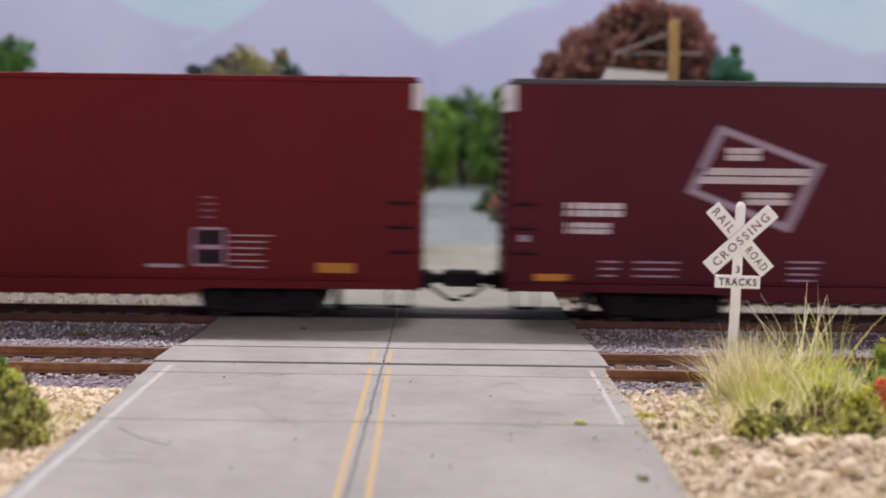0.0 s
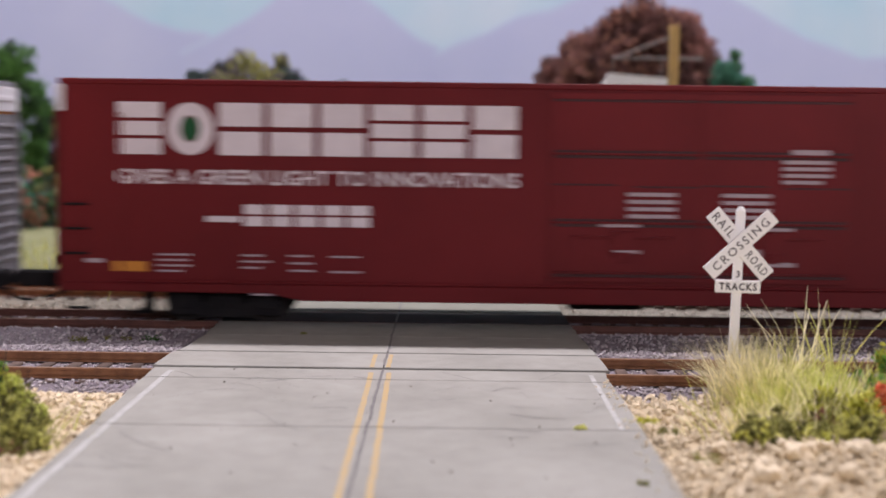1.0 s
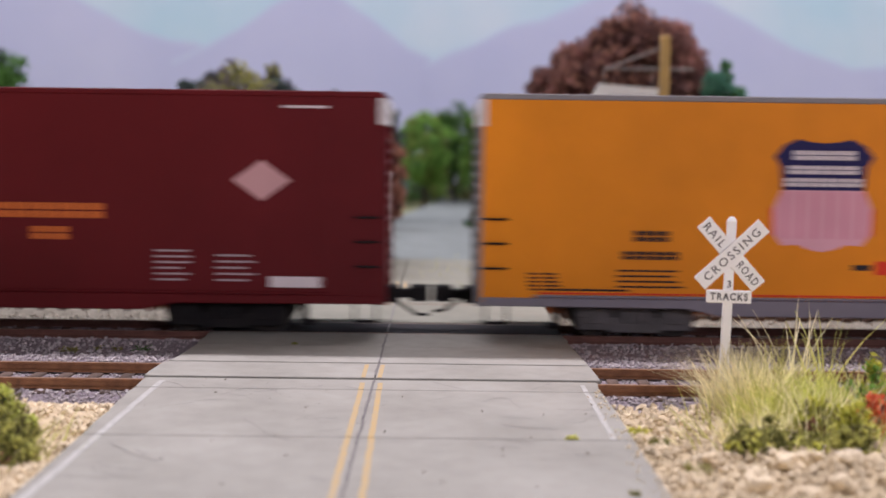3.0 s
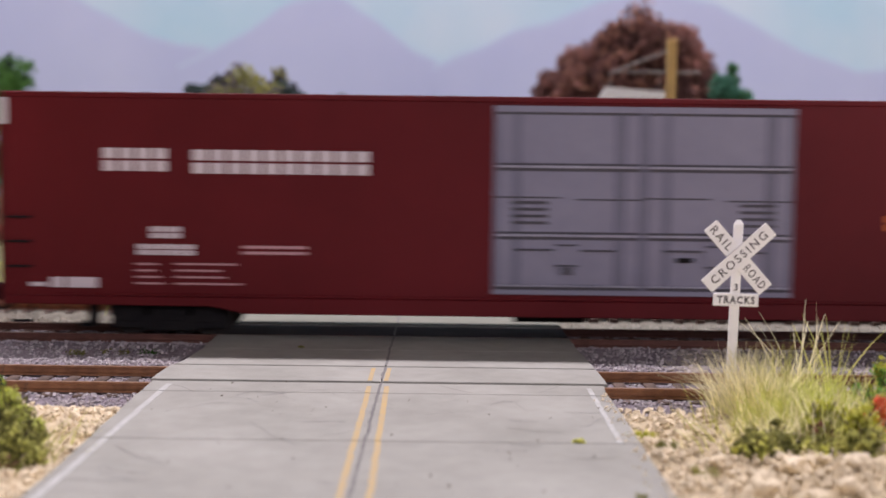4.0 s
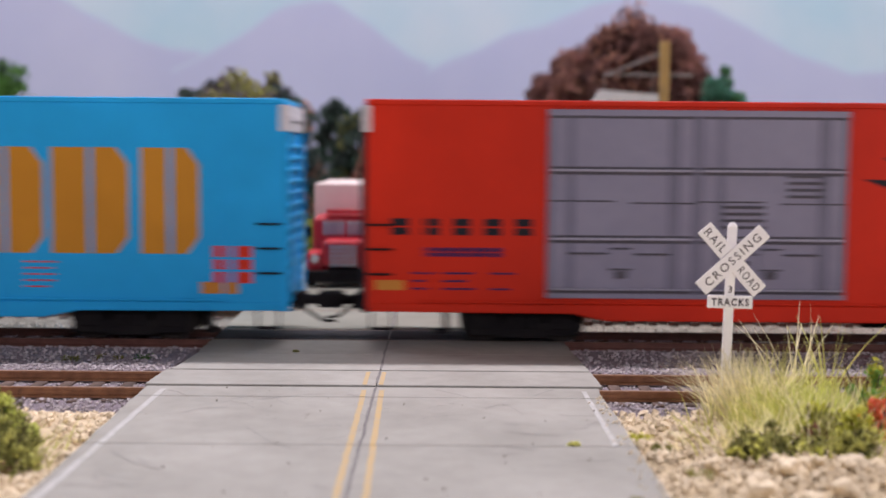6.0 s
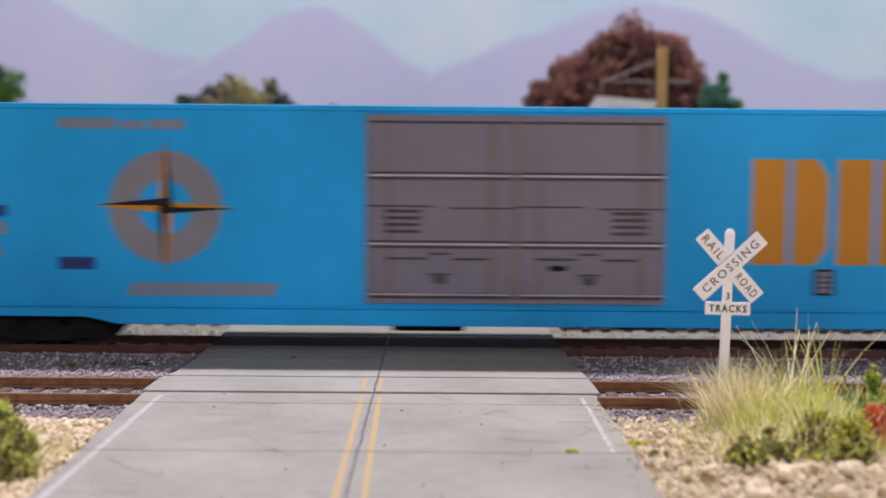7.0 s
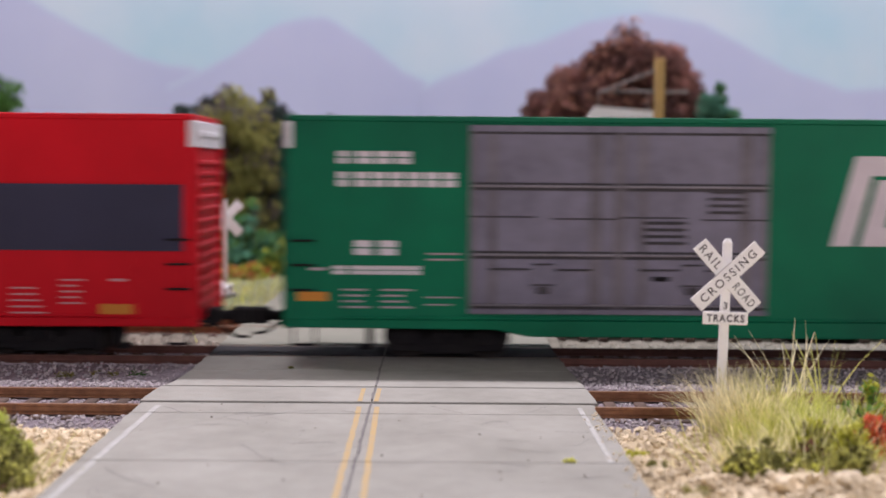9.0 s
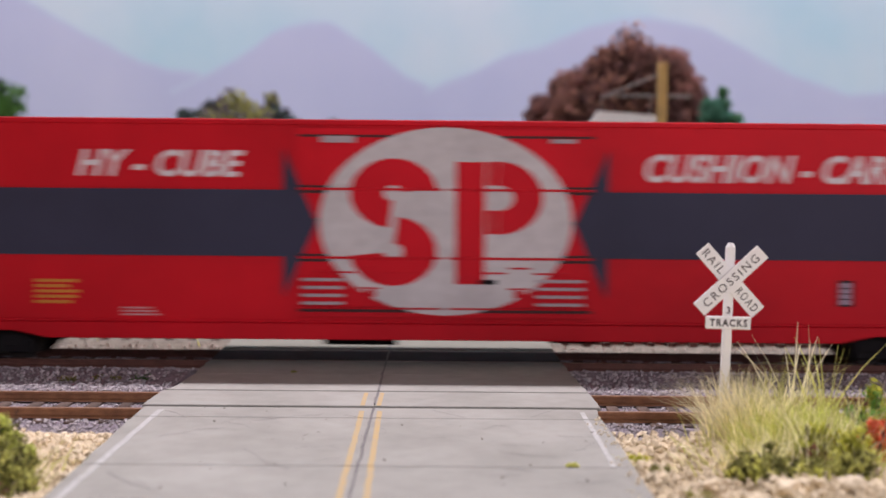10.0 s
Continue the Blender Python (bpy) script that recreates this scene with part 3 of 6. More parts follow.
def hose_mesh():
    bm = bmesh.new()
    pts = [(HALF_L - 4, -6, 8.5), (HALF_L + 3, -6.5, 8.0), (HALF_L + 6, -6.0, 6.0), (HALF_L + 8.5, -4.5, 4.2), (HALF_L + 11.3, -3, 4.0)]
    for a, b in zip(pts, pts[1:]):
        cyl(bm, [v * MM for v in a], [v * MM for v in b], 0.42 * MM, n=6)
    return mesh_of("air_hose", bm, M_BLACK)


DOORS, TRUCKS = {s: door_pieces(36.1, s) for s in (-1, 1)}, truck_mesh()
WIDE_DOORS = {s: door_pieces(36.1, s, True) for s in (-1, 1)}
ENDS, END_RIB, END_POST = end_pieces()
WHEELS, COUPLERS, HOSES = wheel_mesh(), coupler_mesh(), hose_mesh()


def grab_meshes():
    """A grab iron at rail height and a sill step, for both sides of the +x end."""
    grabs, steps = [], []
    for s in (-1, 1):
        bm = bmesh.new()
        cyl(bm, ((HALF_L - 6.2) * MM, s * (HALF_W + 0.8) * MM, 0), ((HALF_L - 0.6) * MM, s * (HALF_W + 0.8) * MM, 0), 0.3 * MM, n=6)
        for x in (HALF_L - 6.2, HALF_L - 0.7):
            cyl(bm, (x * MM, s * (HALF_W - 0.2) * MM, 0), (x * MM, s * (HALF_W + 0.8) * MM, 0), 0.25 * MM, n=6)
        grabs.append(mesh_of("grab_iron", bm, M_BLACK))
        bm = bmesh.new()
        y = s * (HALF_W - 0.2)
        for x in (HALF_L - 6.4, HALF_L - 1.2):
            boxmm(bm, x - 0.25, x + 0.25, y - 0.25, y + 0.25, 4.0, 8.6)
        boxmm(bm, HALF_L - 6.6, HALF_L - 1.0, y - 0.35, y + 0.35, 3.8, 4.4)
        steps.append(mesh_of("sill_step", bm, M_BLACK))
    return grabs, steps


GRABS, STEPS = grab_meshes()
TRAIN, SPINNING = [], []


def boxcar(label, body_paint, roof_paint, door_material, two_doors=False, sill_paint=None, truck_material=None, end_paint=None, wide_vents=False):
    """An 86-foot high-cube boxcar; its own x runs with the track, z up from the rail heads."""
    car = thing("boxcar", Matrix(), label, "boxcar", "cars of the moving train")
    sill_paint, truck_material, end_paint = sill_paint or body_paint, truck_material or M_BLACK, end_paint or body_paint
    bm = bmesh.new()
    boxmm(bm, -HALF_L, HALF_L, -HALF_W, HALF_W, 9.2, 58.6)
    soften(bm, 0.0004, 2)
    body = part("body", bm, body_paint, car)
    for s in (-1, 1):
        for x0, x1 in ((-HALF_L + 14.1, -HALF_L + 14.8), (HALF_L - 14.8, HALF_L - 14.1), (-HALF_L + 0.2, -HALF_L + 2.2), (HALF_L - 2.2, HALF_L - 0.2)):
            bm = bmesh.new()
            boxmm(bm, x0, x1, *sorted((s * (HALF_W - 0.1), s * (HALF_W + 0.15))), 10.5, 51.4)
            part("side_post", bm, body_paint, body)
    bm = bmesh.new()
    boxmm(bm, -HALF_L - 0.2, HALF_L + 0.2, -HALF_W - 0.45, HALF_W + 0.45, 58.1, 59.5)
    for i in range(30):
        x = -HALF_L + 3 + i * (2 * HALF_L - 6) / 29
        boxmm(bm, x - 0.5, x + 0.5, -HALF_W + 0.3, HALF_W - 0.3, 58.8, 59.65)
    soften(bm, 0.00022, 1)
    part("roof", bm, roof_paint, car)
    bm = bmesh.new()
    for s in (-1, 1):
        y0, y1 = sorted((s * (HALF_W - 0.8), s * (HALF_W + 0.35)))
        line = [(-HALF_L + 0.4, 10.4), (-HALF_L + 0.4, 8.3), (-HALF_L + 50, 8.1), (-HALF_L + 58, SILL_Z), (HALF_L - 58, SILL_Z), (HALF_L - 50, 8.1), (HALF_L - 0.4, 8.3), (HALF_L - 0.4, 10.4)]
        fr, bk = ([bm.verts.new((x * MM, y * MM, z * MM)) for x, z in line] for y in (y0, y1))
        for k in range(8):
            bm.faces.new((fr[k], fr[k - 1], bk[k - 1], bk[k]))
        bm.faces.new(fr)
        bm.faces.new(bk[::-1])
        boxmm(bm, -HALF_L + 13, HALF_L - 13, *sorted((s * (HALF_W + 0.3), s * (HALF_W + 0.75))), 10.5, 11.2)
    bmesh.ops.recalc_face_normals(bm, faces=bm.faces[:])
    soften(bm, 0.0002, 1)
    part("side_sill", bm, sill_paint, car)
    bm = bmesh.new()
    boxmm(bm, -HALF_L + 4, HALF_L - 4, -4, 4, 6.6, 9.2)
    for x in (-60, -22, 18, 58):
        boxmm(bm, x - 1, x + 1, -16, 16, 6.8, 9.2)
    cyl(bm, (-0.030, -0.006, 0.0062), (-0.012, -0.006, 0.0062), 0.0026, n=12)
    boxmm(bm, 26, 38, -12, -7, 5.2, 9.2)
    for s in (-1, 1):
        boxmm(bm, *sorted((s * (HALF_L - 20.2), s * (HALF_L - 18.6))), -13, -8, 2.6, 9.4)
        boxmm(bm, *sorted((s * (HALF_L - 20.2), s * (HALF_L - 16.6))), -13, -8, 2.2, 3.0)
    cyl(bm, (-0.09, -0.010, 0.0060), (0.09, -0.010, 0.0060), 0.0004, n=6)
    part("underframe", bm, M_BLACK, car)
    # swapped door tones paint the ribs' highlight and the shade beside them
    tones = {"rib": RIB_HIGHLIGHT, "stile": STILE, "groove": SHADE_TONE, "louver": SHADE_TONE, "latch_bar": SHADE_TONE, "latch_handle": SHADE_TONE}

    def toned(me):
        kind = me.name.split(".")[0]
        if kind == "groove" and door_material.name not in SHADE_TONE:
            return shared(me, M_SHADE_SEAM)
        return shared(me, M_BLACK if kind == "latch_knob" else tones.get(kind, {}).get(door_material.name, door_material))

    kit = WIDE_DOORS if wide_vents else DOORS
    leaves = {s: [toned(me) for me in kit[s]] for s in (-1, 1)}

    def hang(m, s):
        door = part("door", leaves[s][0], None, car, "ribbed sliding door leaf")
        door.matrix_basis = m
        for me, first in zip(leaves[s][1:], kit[s][1:]):
            part(first.name.split(".")[0], me, None, door)

    for c in ((-74.25, 74.25) if two_doors else (0.0,)):
        for s in (-1, 1):
            hang(pose((c + s * 18.06) * MM, 0, 0), s)
            hang(pose((c + s * 18.06) * MM, 0, 0, 0, 0, 180), -s)
    end, rib, post = shared(ENDS, end_paint), shared(END_RIB, end_paint), shared(END_POST, end_paint)
    for turn in (0, 180):
        ob = part("end_wall", end, None, car, "corrugated end wall")
        ob.matrix_basis = pose(0, 0, 0, 0, 0, turn)
        for i in range(13):
            part("rib", rib, None, ob).location.z = i * 2.9 * MM
        for y in (0, -33.6):
            part("corner_post", post, None, ob).location.y = y * MM
        bm = bmesh.new()
        boxmm(bm, HALF_L - 1.0, HALF_L + 1.0, -HALF_W - 0.2, HALF_W + 0.2, 51.6, 58.0)
        boxmm(bm, HALF_L + 0.8, HALF_L + 1.5, -13, 13, 54.2, 55.6)
        soften(bm, 0.0002, 1)
        ob = part("end_panel", bm, M_WHITE_END, car, "white upper end panel")
        ob.matrix_basis = pose(0, 0, 0, 0, 0, turn)
        ob = part("coupler", COUPLERS, None, car)
        ob.matrix_basis = pose(0, 0, 0, 0, 0, turn)
        ob = part("air_hose", HOSES, None, car)
        ob.matrix_basis = pose(0, 0, 0, 0, 0, turn)
        for me in GRABS:
            for z in (29.4, 23.5, 17.5):
                ob = part("grab_iron", me, None, car)
                ob.matrix_basis = pose(0, 0, 0, 0, 0, turn) @ pose(0, 0, z * MM)
        for me in STEPS:
            ob = part("sill_step", me, None, car)
            ob.matrix_basis = pose(0, 0, 0, 0, 0, turn)
    frames = shared(TRUCKS, truck_material)
    for x in (-HALF_L + 38.5, HALF_L - 38.5):
        tr = part("truck", frames, None, car, "cast freight truck")
        tr.location = (x * MM, 0, 0)
        for w in (-10, 10):
            ws = part("wheelset", WHEELS, None, tr)
            ws.location = (w * MM, 0, 5.2 * MM)
            SPINNING.append((ws, w * MM))
    return car


def build_train():
    L = 2 * HALF_L
    rng = random.Random(11)
    W = M_LETTER

    # the car ahead, with an outlined tilted badge
    a = boxcar("deep maroon high-cube boxcar with an outlined tilted badge", P["deep"], P["darkroof"], P["deep"])
    pts = ((49.6, 49.1), (74.8, 39.9), (67.3, 23.3), (42.2, 32.8))
    inner = ((50.9, 46.9), (72.4, 39.1), (66.2, 25.6), (44.6, 33.6))
    decal(a, "badge", P["lilac"], [[pts[i], pts[(i + 1) % 4], inner[(i + 1) % 4], inner[i]] for i in range(4)], label="lilac badge outline")
    decal(a, "lettering", W, blocks(51.5, 59.8, 40.6, 43.6, 3) + blocks(45.2, 71.8, 35.0, 38.8, 9) + blocks(56.5, 67, 30.0, 33.0, 4), label="lilac-white bars")
    decal(a, "lettering", W, blocks(12.9, 27.2, 26.7, 30.0, 4) + blocks(13.2, 24.2, 22.5, 25.2, 5))
    decal(a, "data_block", P["lilac"], rows(22, 27.3, 12.6, 16, 3, rng) + rows(30.3, 43, 12.6, 16, 3, rng) + rows(67.5, 76, 12, 16.5, 4, rng) + [(0.5, 4.5, 20.4, 22)])
    decal(a, "reflector", P["amber"], [(6, 15, 10.9, 12.6)])

    # maroon car with large white block lettering
    b = boxcar("maroon high-cube boxcar with large white block lettering", P["maroon"], P["maroon"], P["maroon"])
    heavy = []
    n, x0, x1 = 8, 12.9, 110.4
    w = (x1 - x0) / n
    for i in range(n):
        p, q = x0 + w * i + 0.8, x0 + w * (i + 1) - 0.8
        if i == 1:
            heavy += [[((p + q) / 2 + (q - p) / 2 * 1.06 * math.cos(t) * r, 47.7 + 6.3 * math.sin(t) * r2) for r, r2, t in ((1, 1, 2 * math.pi * k / 28), (1, 1, 2 * math.pi * (k + 1) / 28), (0.42, 0.52, 2 * math.pi * (k + 1) / 28), (0.42, 0.52, 2 * math.pi * k / 28))] for k in range(28)]
        else:
            heavy += blocks(p, q, 41.5, 54.0, 1, 0.0, slots=2 if i in (0, 5, 6) else 1)
    for s in heavy[:2 + 1] + heavy[31:]:
        decal(b, "letter_block", W, [s])
    decal(b, "letter_ring", W, heavy[3:31], label="white ring")
    decal(b, "dot", P["leaf"], [ring(x0 + 1.5 * w, 47.7, 2.2, 3.0, 20)], label="dark green dot")
    words("slogan", "GIVES A GREEN LIGHT TO INNOVATIONS", 13.2, 110.2, 34.4, 38.0, W, b, bold=0.02)
    decal(b, "lettering", W, blocks(43.5, 75, 24.5, 29.7, 5, 0.2) + [(35, 43, 25.4, 26.8)])
    decal(b, "data_block", M_FAINT, rows(23, 31.5, 13.6, 17.6, 4, rng) + rows(43.5, 50.5, 14.6, 17.6, 3, rng) + rows(55, 62.5, 14.0, 17.6, 3, rng) + rows(65, 72.5, 13.8, 17.5, 2, rng) + [(5.5, 10, 15.2, 16.2), (46, 51, 7.6, 8.2)])
    decal(b, "reflector", P["amber"], [(12.2, 20.5, 13.2, 15.6)])
    decal(b, "data_block", M_FAINT, [(136.4 + d, 148 + d, 27.6 + i * 1.75, 28.5 + i * 1.75) for i in range(4) for d in (0, 22.7)] + [(173.4, 185 - (i == 0) * 2, 36.2 + i * 1.6, 37.1 + i * 1.6) for i in range(4)] + [(175.4, 184.4, 42.8, 44.4), (130, 139.5, 25.4, 26.4), (167.4, 176.4, 24.8, 25.6), (160.4, 168.5, 18.6, 20.4), (170, 177, 16.2, 17.2), (133.5, 139.5, 19, 19.8)], lift=0.85)
    decal(b, "data_panel", P["lilac"], [(L - 54, L - 53.4, 13.4, 22.9), (L - 46.4, L - 45.8, 13.4, 22.9), (L - 54, L - 45.8, 22.3, 22.9), (L - 54, L - 45.8, 13.4, 14), (L - 53, L - 47, 17.6, 18.6)])
    decal(b, "data_block", M_DIM, rows(L - 51.6, L - 48.4, 25.6, 30.4, 4, rng, 0.5))
    decal(b, "data_block", M_FAINT, rows(L - 45, L - 34.5, 13.5, 21.2, 6, rng, 0.35) + [(L - 65, L - 57, 13.0, 13.9)])
    decal(b, "data_panel", P["black"], [(L - 52.9, L - 47, 19, 22), (L - 52.9, L - 47, 14.4, 17.2)])
    decal(b, "reflector", P["amber"], [(L - 23.8, L - 14.5, 12.2, 14.6)])

    # yellow-orange car with a shield and a framed poster
    c = boxcar("yellow-orange high-cube boxcar with grey doors and a shield", P["orange"], P["silver"], M_DOOR_WARM, sill_paint=M_DOOR_WARM, truck_material=M_TRUCK_GREY, end_paint=P["silver"], wide_vents=True)
    cx = 82.2
    shield = [(-9.8, 48.0), (-6.5, 49.6), (-3.4, 48.9), (0, 48.6), (3.4, 48.9), (6.5, 49.6), (9.8, 48.0), (12.0, 45.2), (10.4, 43.0), (9.9, 37.3)]
    decal(c, "shield_top", P["navy"], [[(cx + x, z) for x, z in shield] + [(cx - 9.9, 37.3), (cx - 10.4, 43.0), (cx - 12, 45.2)]], label="navy blue shield head")
    lower = [(9.9, 37.3), (11.8, 33), (11.6, 26.5), (9.5, 23.9), (6, 24.2), (3, 23.0), (0, 22.4), (-3, 23.0), (-6, 24.2), (-9.5, 23.9), (-11.6, 26.5), (-11.8, 33), (-9.9, 37.3)]
    decal(c, "shield_field", P["pink"], [[(cx + x, z) for x, z in lower]], label="pink-striped shield field")
    decal(c, "shield_rim", P["signal"], [[(cx - 11.8, 33), (cx - 12.5, 33), (cx - 12.3, 26), (cx - 11.6, 26.5)], [(cx + 11.8, 33), (cx + 12.5, 33), (cx + 12.3, 26), (cx + 11.6, 26.5)]], lift=0.08)
    decal(c, "shield_stripes", paint("paint_rose", (0.74, 0.30, 0.40)), [(cx - 9.6 + i * 3.6, cx - 8.4 + i * 3.6, 25.6, 36.9) for i in range(6)], lift=0.2)
    decal(c, "lettering", W, blocks(cx - 7.6, cx + 7.6, 44.6, 46.8, 5) + blocks(cx - 8.8, cx + 8.4, 41.2, 43.2, 7) + blocks(cx - 9.6, cx + 9.4, 38.2, 40.2, 8), lift=0.25)
    decal(c, "data_block", P["black"], blocks(36.7, 45.5, 24.4, 27.0, 4) + blocks(34, 48, 20.0, 22.0, 6) + rows(33, 51, 13.6, 17.5, 4, rng) + rows(11.5, 22, 13.6, 16.5, 4, rng) + [(12, 36, 12.2, 12.7), (90, 94.5, 18, 19.4)])
    decal(c, "lettering_panel", P["signal"], [(95.5, 106.4, 17.0, 20.3)], label="red panel")
    decal(c, "poster", W, [(L - 73.4, L - 46, 24.2, 48.4)], label="framed white poster with pink and black print")
    decal(c, "poster_frame", P["black"], [(L - 73.9, L - 45.6, 48.2, 49.6), (L - 73.9, L - 45.6, 22.9, 24.4), (L - 73.9, L - 73.0, 23, 49.5), (L - 46.4, L - 45.6, 23, 49.5)], lift=0.25)
    decal(c, "poster_print", P["pink"], blocks(L - 71, L - 48.5, 43.8, 47.0, 8) + blocks(L - 58, L - 51, 38.8, 42.2, 3) + rows(L - 68, L - 52, 30.5, 36, 4, rng, 0.6), lift=0.22)
    decal(c, "poster_print", P["black"], blocks(L - 68.5, L - 61, 39.2, 42.4, 4) + [(L - 68.5, L - 58.5, 37.9, 38.4), (L - 58, L - 53, 34.6, 35.1), (L - 63, L - 51, 30.0, 30.5), (L - 72, L - 48, 25.4, 26.4)], lift=0.22)
    decal(c, "data_panel", P["black"], [(L - 51.6, L - 48, 16.2, 22.2)])
    decal(c, "data_block", P["signal"], blocks(L - 51, L - 48.6, 17, 21.4, 1, slots=2), lift=0.2)
    decal(c, "data_block", P["black"], rows(L - 44.4, L - 34, 13.8, 19.5, 6, rng, 0.3) + rows(L - 23, L - 13.6, 13.6, 16.4, 4, rng) + rows(L - 74, L - 67, 14.6, 16.4, 3, rng, 0.3) + [(L - 85, L - 76, 14.4, 14.9), (L - 64, L - 57, 14.4, 14.9)])
    decal(c, "sill_stripe", P["signal"], [(14, 116, 11.4, 11.8), (192, L - 14, 11.4, 11.8)], lift=0.2)

    # brown-maroon car, grey doors
    d = boxcar("brown-maroon high-cube boxcar with light grey doors", P["brown"], P["brown"], M_DOOR_GREY, wide_vents=True)
    decal(d, "lettering", W, blocks(23.4, 39.7, 40.7, 46.2, 4, 0.22) + blocks(45, 88.3, 40.3, 46.0, 10, 0.2), label="white letter blocks")
    decal(d, "lettering", W, blocks(35, 42.7, 24.6, 27.4, 4) + blocks(31.8, 46, 20.5, 23.1, 6))
    decal(d, "data_block", P["pale"], rows(31.5, 38.5, 13.8, 18.5, 4, rng) + rows(41, 58, 13.8, 18.6, 4, rng) + [(57.4, 73, 22.3, 23.0), (57.4, 73, 20.9, 21.6)])
    decal(d, "reflector", W, [(11, 22.3, 12.4, 14.9), (6, 10, 12.6, 13.6), (24, 32, 9.0, 9.8)])
    decal(d, "lettering", P["rust"], blocks(212, 241, 28.4, 32, 8, 0.1) + blocks(223, 232.5, 23.2, 26.3, 3, 0.1))
    decal(d, "data_block", M_FAINT, rows(253, 262, 14, 21, 6, rng) + rows(L - 40, L - 30, 14, 20, 5, rng))
    decal(d, "badge", P["pale"], [[(L - 36, 38), (L - 29, 43), (L - 22, 38), (L - 29, 33)]], label="pale pink lozenge")
    decal(d, "reflector", W, [(L - 27, L - 14, 12.2, 14.8), (L - 24, L - 13, 55.4, 56)])

    # orange-red car with two pairs of doors
    e = boxcar("orange-red high-cube boxcar with two pairs of grey doors", P["red"], P["red"], M_DOOR_GREY, two_doors=True, end_paint=P["black"])
    decal(e, "lettering", P["black"], blocks(151, 186, 31.6, 38.8, 5, 0.3, 0.22) + blocks(141.5, 149.5, 31.6, 38.6, 1, 0.0, 0.22) + blocks(144, 150, 41.2, 44.8, 1, 0.0, 0.2, 0) + blocks(126, 137, 41.6, 45.0, 3, 0.45, 0.2), label="black slanted letter blocks")
    decal(e, "wing", P["black"], [[(119.5, 41.2), (126, 38.9), (147, 39.0), (147, 40.8)], [(124, 46.4), (127, 45.2), (133, 45.2), (134, 46.2)], [(161, 45.9), (168, 43.6), (179.5, 43.6), (181, 45.6)]], lift=0.16, label="black speed wing")
    decal(e, "data_block", P["black"], blocks(136.5, 142.5, 27.4, 29, 3) + blocks(143.5, 158, 27.2, 29.6, 7) + blocks(159.5, 168.5, 27.4, 29, 4) + [(143.5, 158, 26.3, 26.8)] + rows(179.5, 189, 19.5, 22.5, 3, rng, 0.35))
    decal(e, "lettering", P["black"], blocks(4.4, 41.7, 27.0, 31.0, 5, 0.45))
    decal(e, "lettering", P["navy"], blocks(13.5, 33, 21.8, 24.0, 7) + rows(11, 17, 14.2, 18, 3, rng) + rows(18.5, 27, 14.2, 18, 3, rng) + rows(30, 37, 14.2, 18, 2, rng))
    decal(e, "data_panel", P["black"], [(266.7, 271, 18.0, 24.4)])
    decal(e, "data_block", P["lilac"], blocks(267.2, 270.5, 18.6, 23.8, 1, slots=2), lift=0.2)
    decal(e, "data_block", P["black"], rows(275, 281, 14.6, 21, 6, rng, 0.25) + rows(285.5, 291, 17.8, 20.6, 3, rng, 0.25))
    decal(e, "reflector", P["amber"], [(297.2, 305.2, 13.6, 16.0), (1.2, 9.2, 13.6, 16.0)])

    # sky-blue car with a compass ring
    f = boxcar("sky-blue high-cube boxcar with compass ring and grey doors", P["blue"], P["blue"], M_DOOR_WARM, wide_vents=True)
    decal(f, "compass_ring", P["tan"], annulus(69.6, 34.8, 13.6, 6.6), label="grey-tan ring")
    decal(f, "compass_star", P["gold"], [[(52.2, 35.2), (69.6, 33.4), (69.6, 35.2)], [(69.6, 34.8), (69.6, 36.2), (87.0, 34.6)], [(67.8, 34.8), (69.6, 51.5), (69.6, 34.8)], [(71.4, 34.8), (69.6, 34.8), (69.6, 18.5)]], lift=0.2, label="gold star points")
    decal(f, "compass_star", P["black"], [[(52.2, 35.2), (69.6, 35.2), (69.6, 37.0)], [(69.6, 33.2), (87.0, 34.6), (69.6, 34.8)], [(69.6, 34.8), (69.6, 51.5), (71.4, 34.8)], [(69.6, 34.8), (69.6, 18.5), (67.8, 34.8)]], lift=0.24, label="black star points")
    decal(f, "lettering", P["tan"], blocks(44, 58, 53.4, 56, 6, slots=0) + blocks(59, 65, 53.4, 55.4, 3, slots=0) + blocks(66, 74.4, 53.4, 55.8, 3, slots=0) + blocks(14.6, 31.5, 28.0, 31, 5, 0.3, slots=0) + blocks(17, 30, 22.4, 25, 6, 0.3, slots=0) + blocks(60, 95.5, 13.4, 16.6, 13, 0.18, 0.5, 0) + rows(16, 28, 17, 19, 2, rng, 0.3))
    decal(f, "data_panel", paint("paint_panel_blue", (0.02, 0.075, 0.30)), [(22.7, 31.5, 32.2, 35.0), (43.8, 52.6, 19.6, 22.6)])
    decal(f, "data_block", P["stripe"], blocks(24.5, 29.7, 32.9, 34.2, 3) + blocks(45.4, 51, 20.4, 21.8, 3), lift=0.2)
    decal(f, "reflector", P["amber"], [(12.9, 21.4, 12.4, 15.2), (L - 20, L - 11, 12.4, 15.2)])
    decal(f, "data_block", P["black"], [(14, 20.5, 13.0 + i * 0.8, 13.3 + i * 0.8) for i in range(3)], lift=0.2)
    serif = [(210.8, 229.2), (231.5, 250), (252, 270.5), (273.5, 287.5)]
    for p, q in serif:
        m = (p + q) / 2
        for shape in ([(p, 22), (m - 0.7, 22), (m - 0.7, 47.5), (p, 47.5)], [(m + 0.7, 22), (q - 3, 22), (q, 26), (q, 43.5), (q - 3, 47.5), (m + 0.7, 47.5)]):
            decal(f, "letter_block", P["gold"], [shape], label="large gold block")
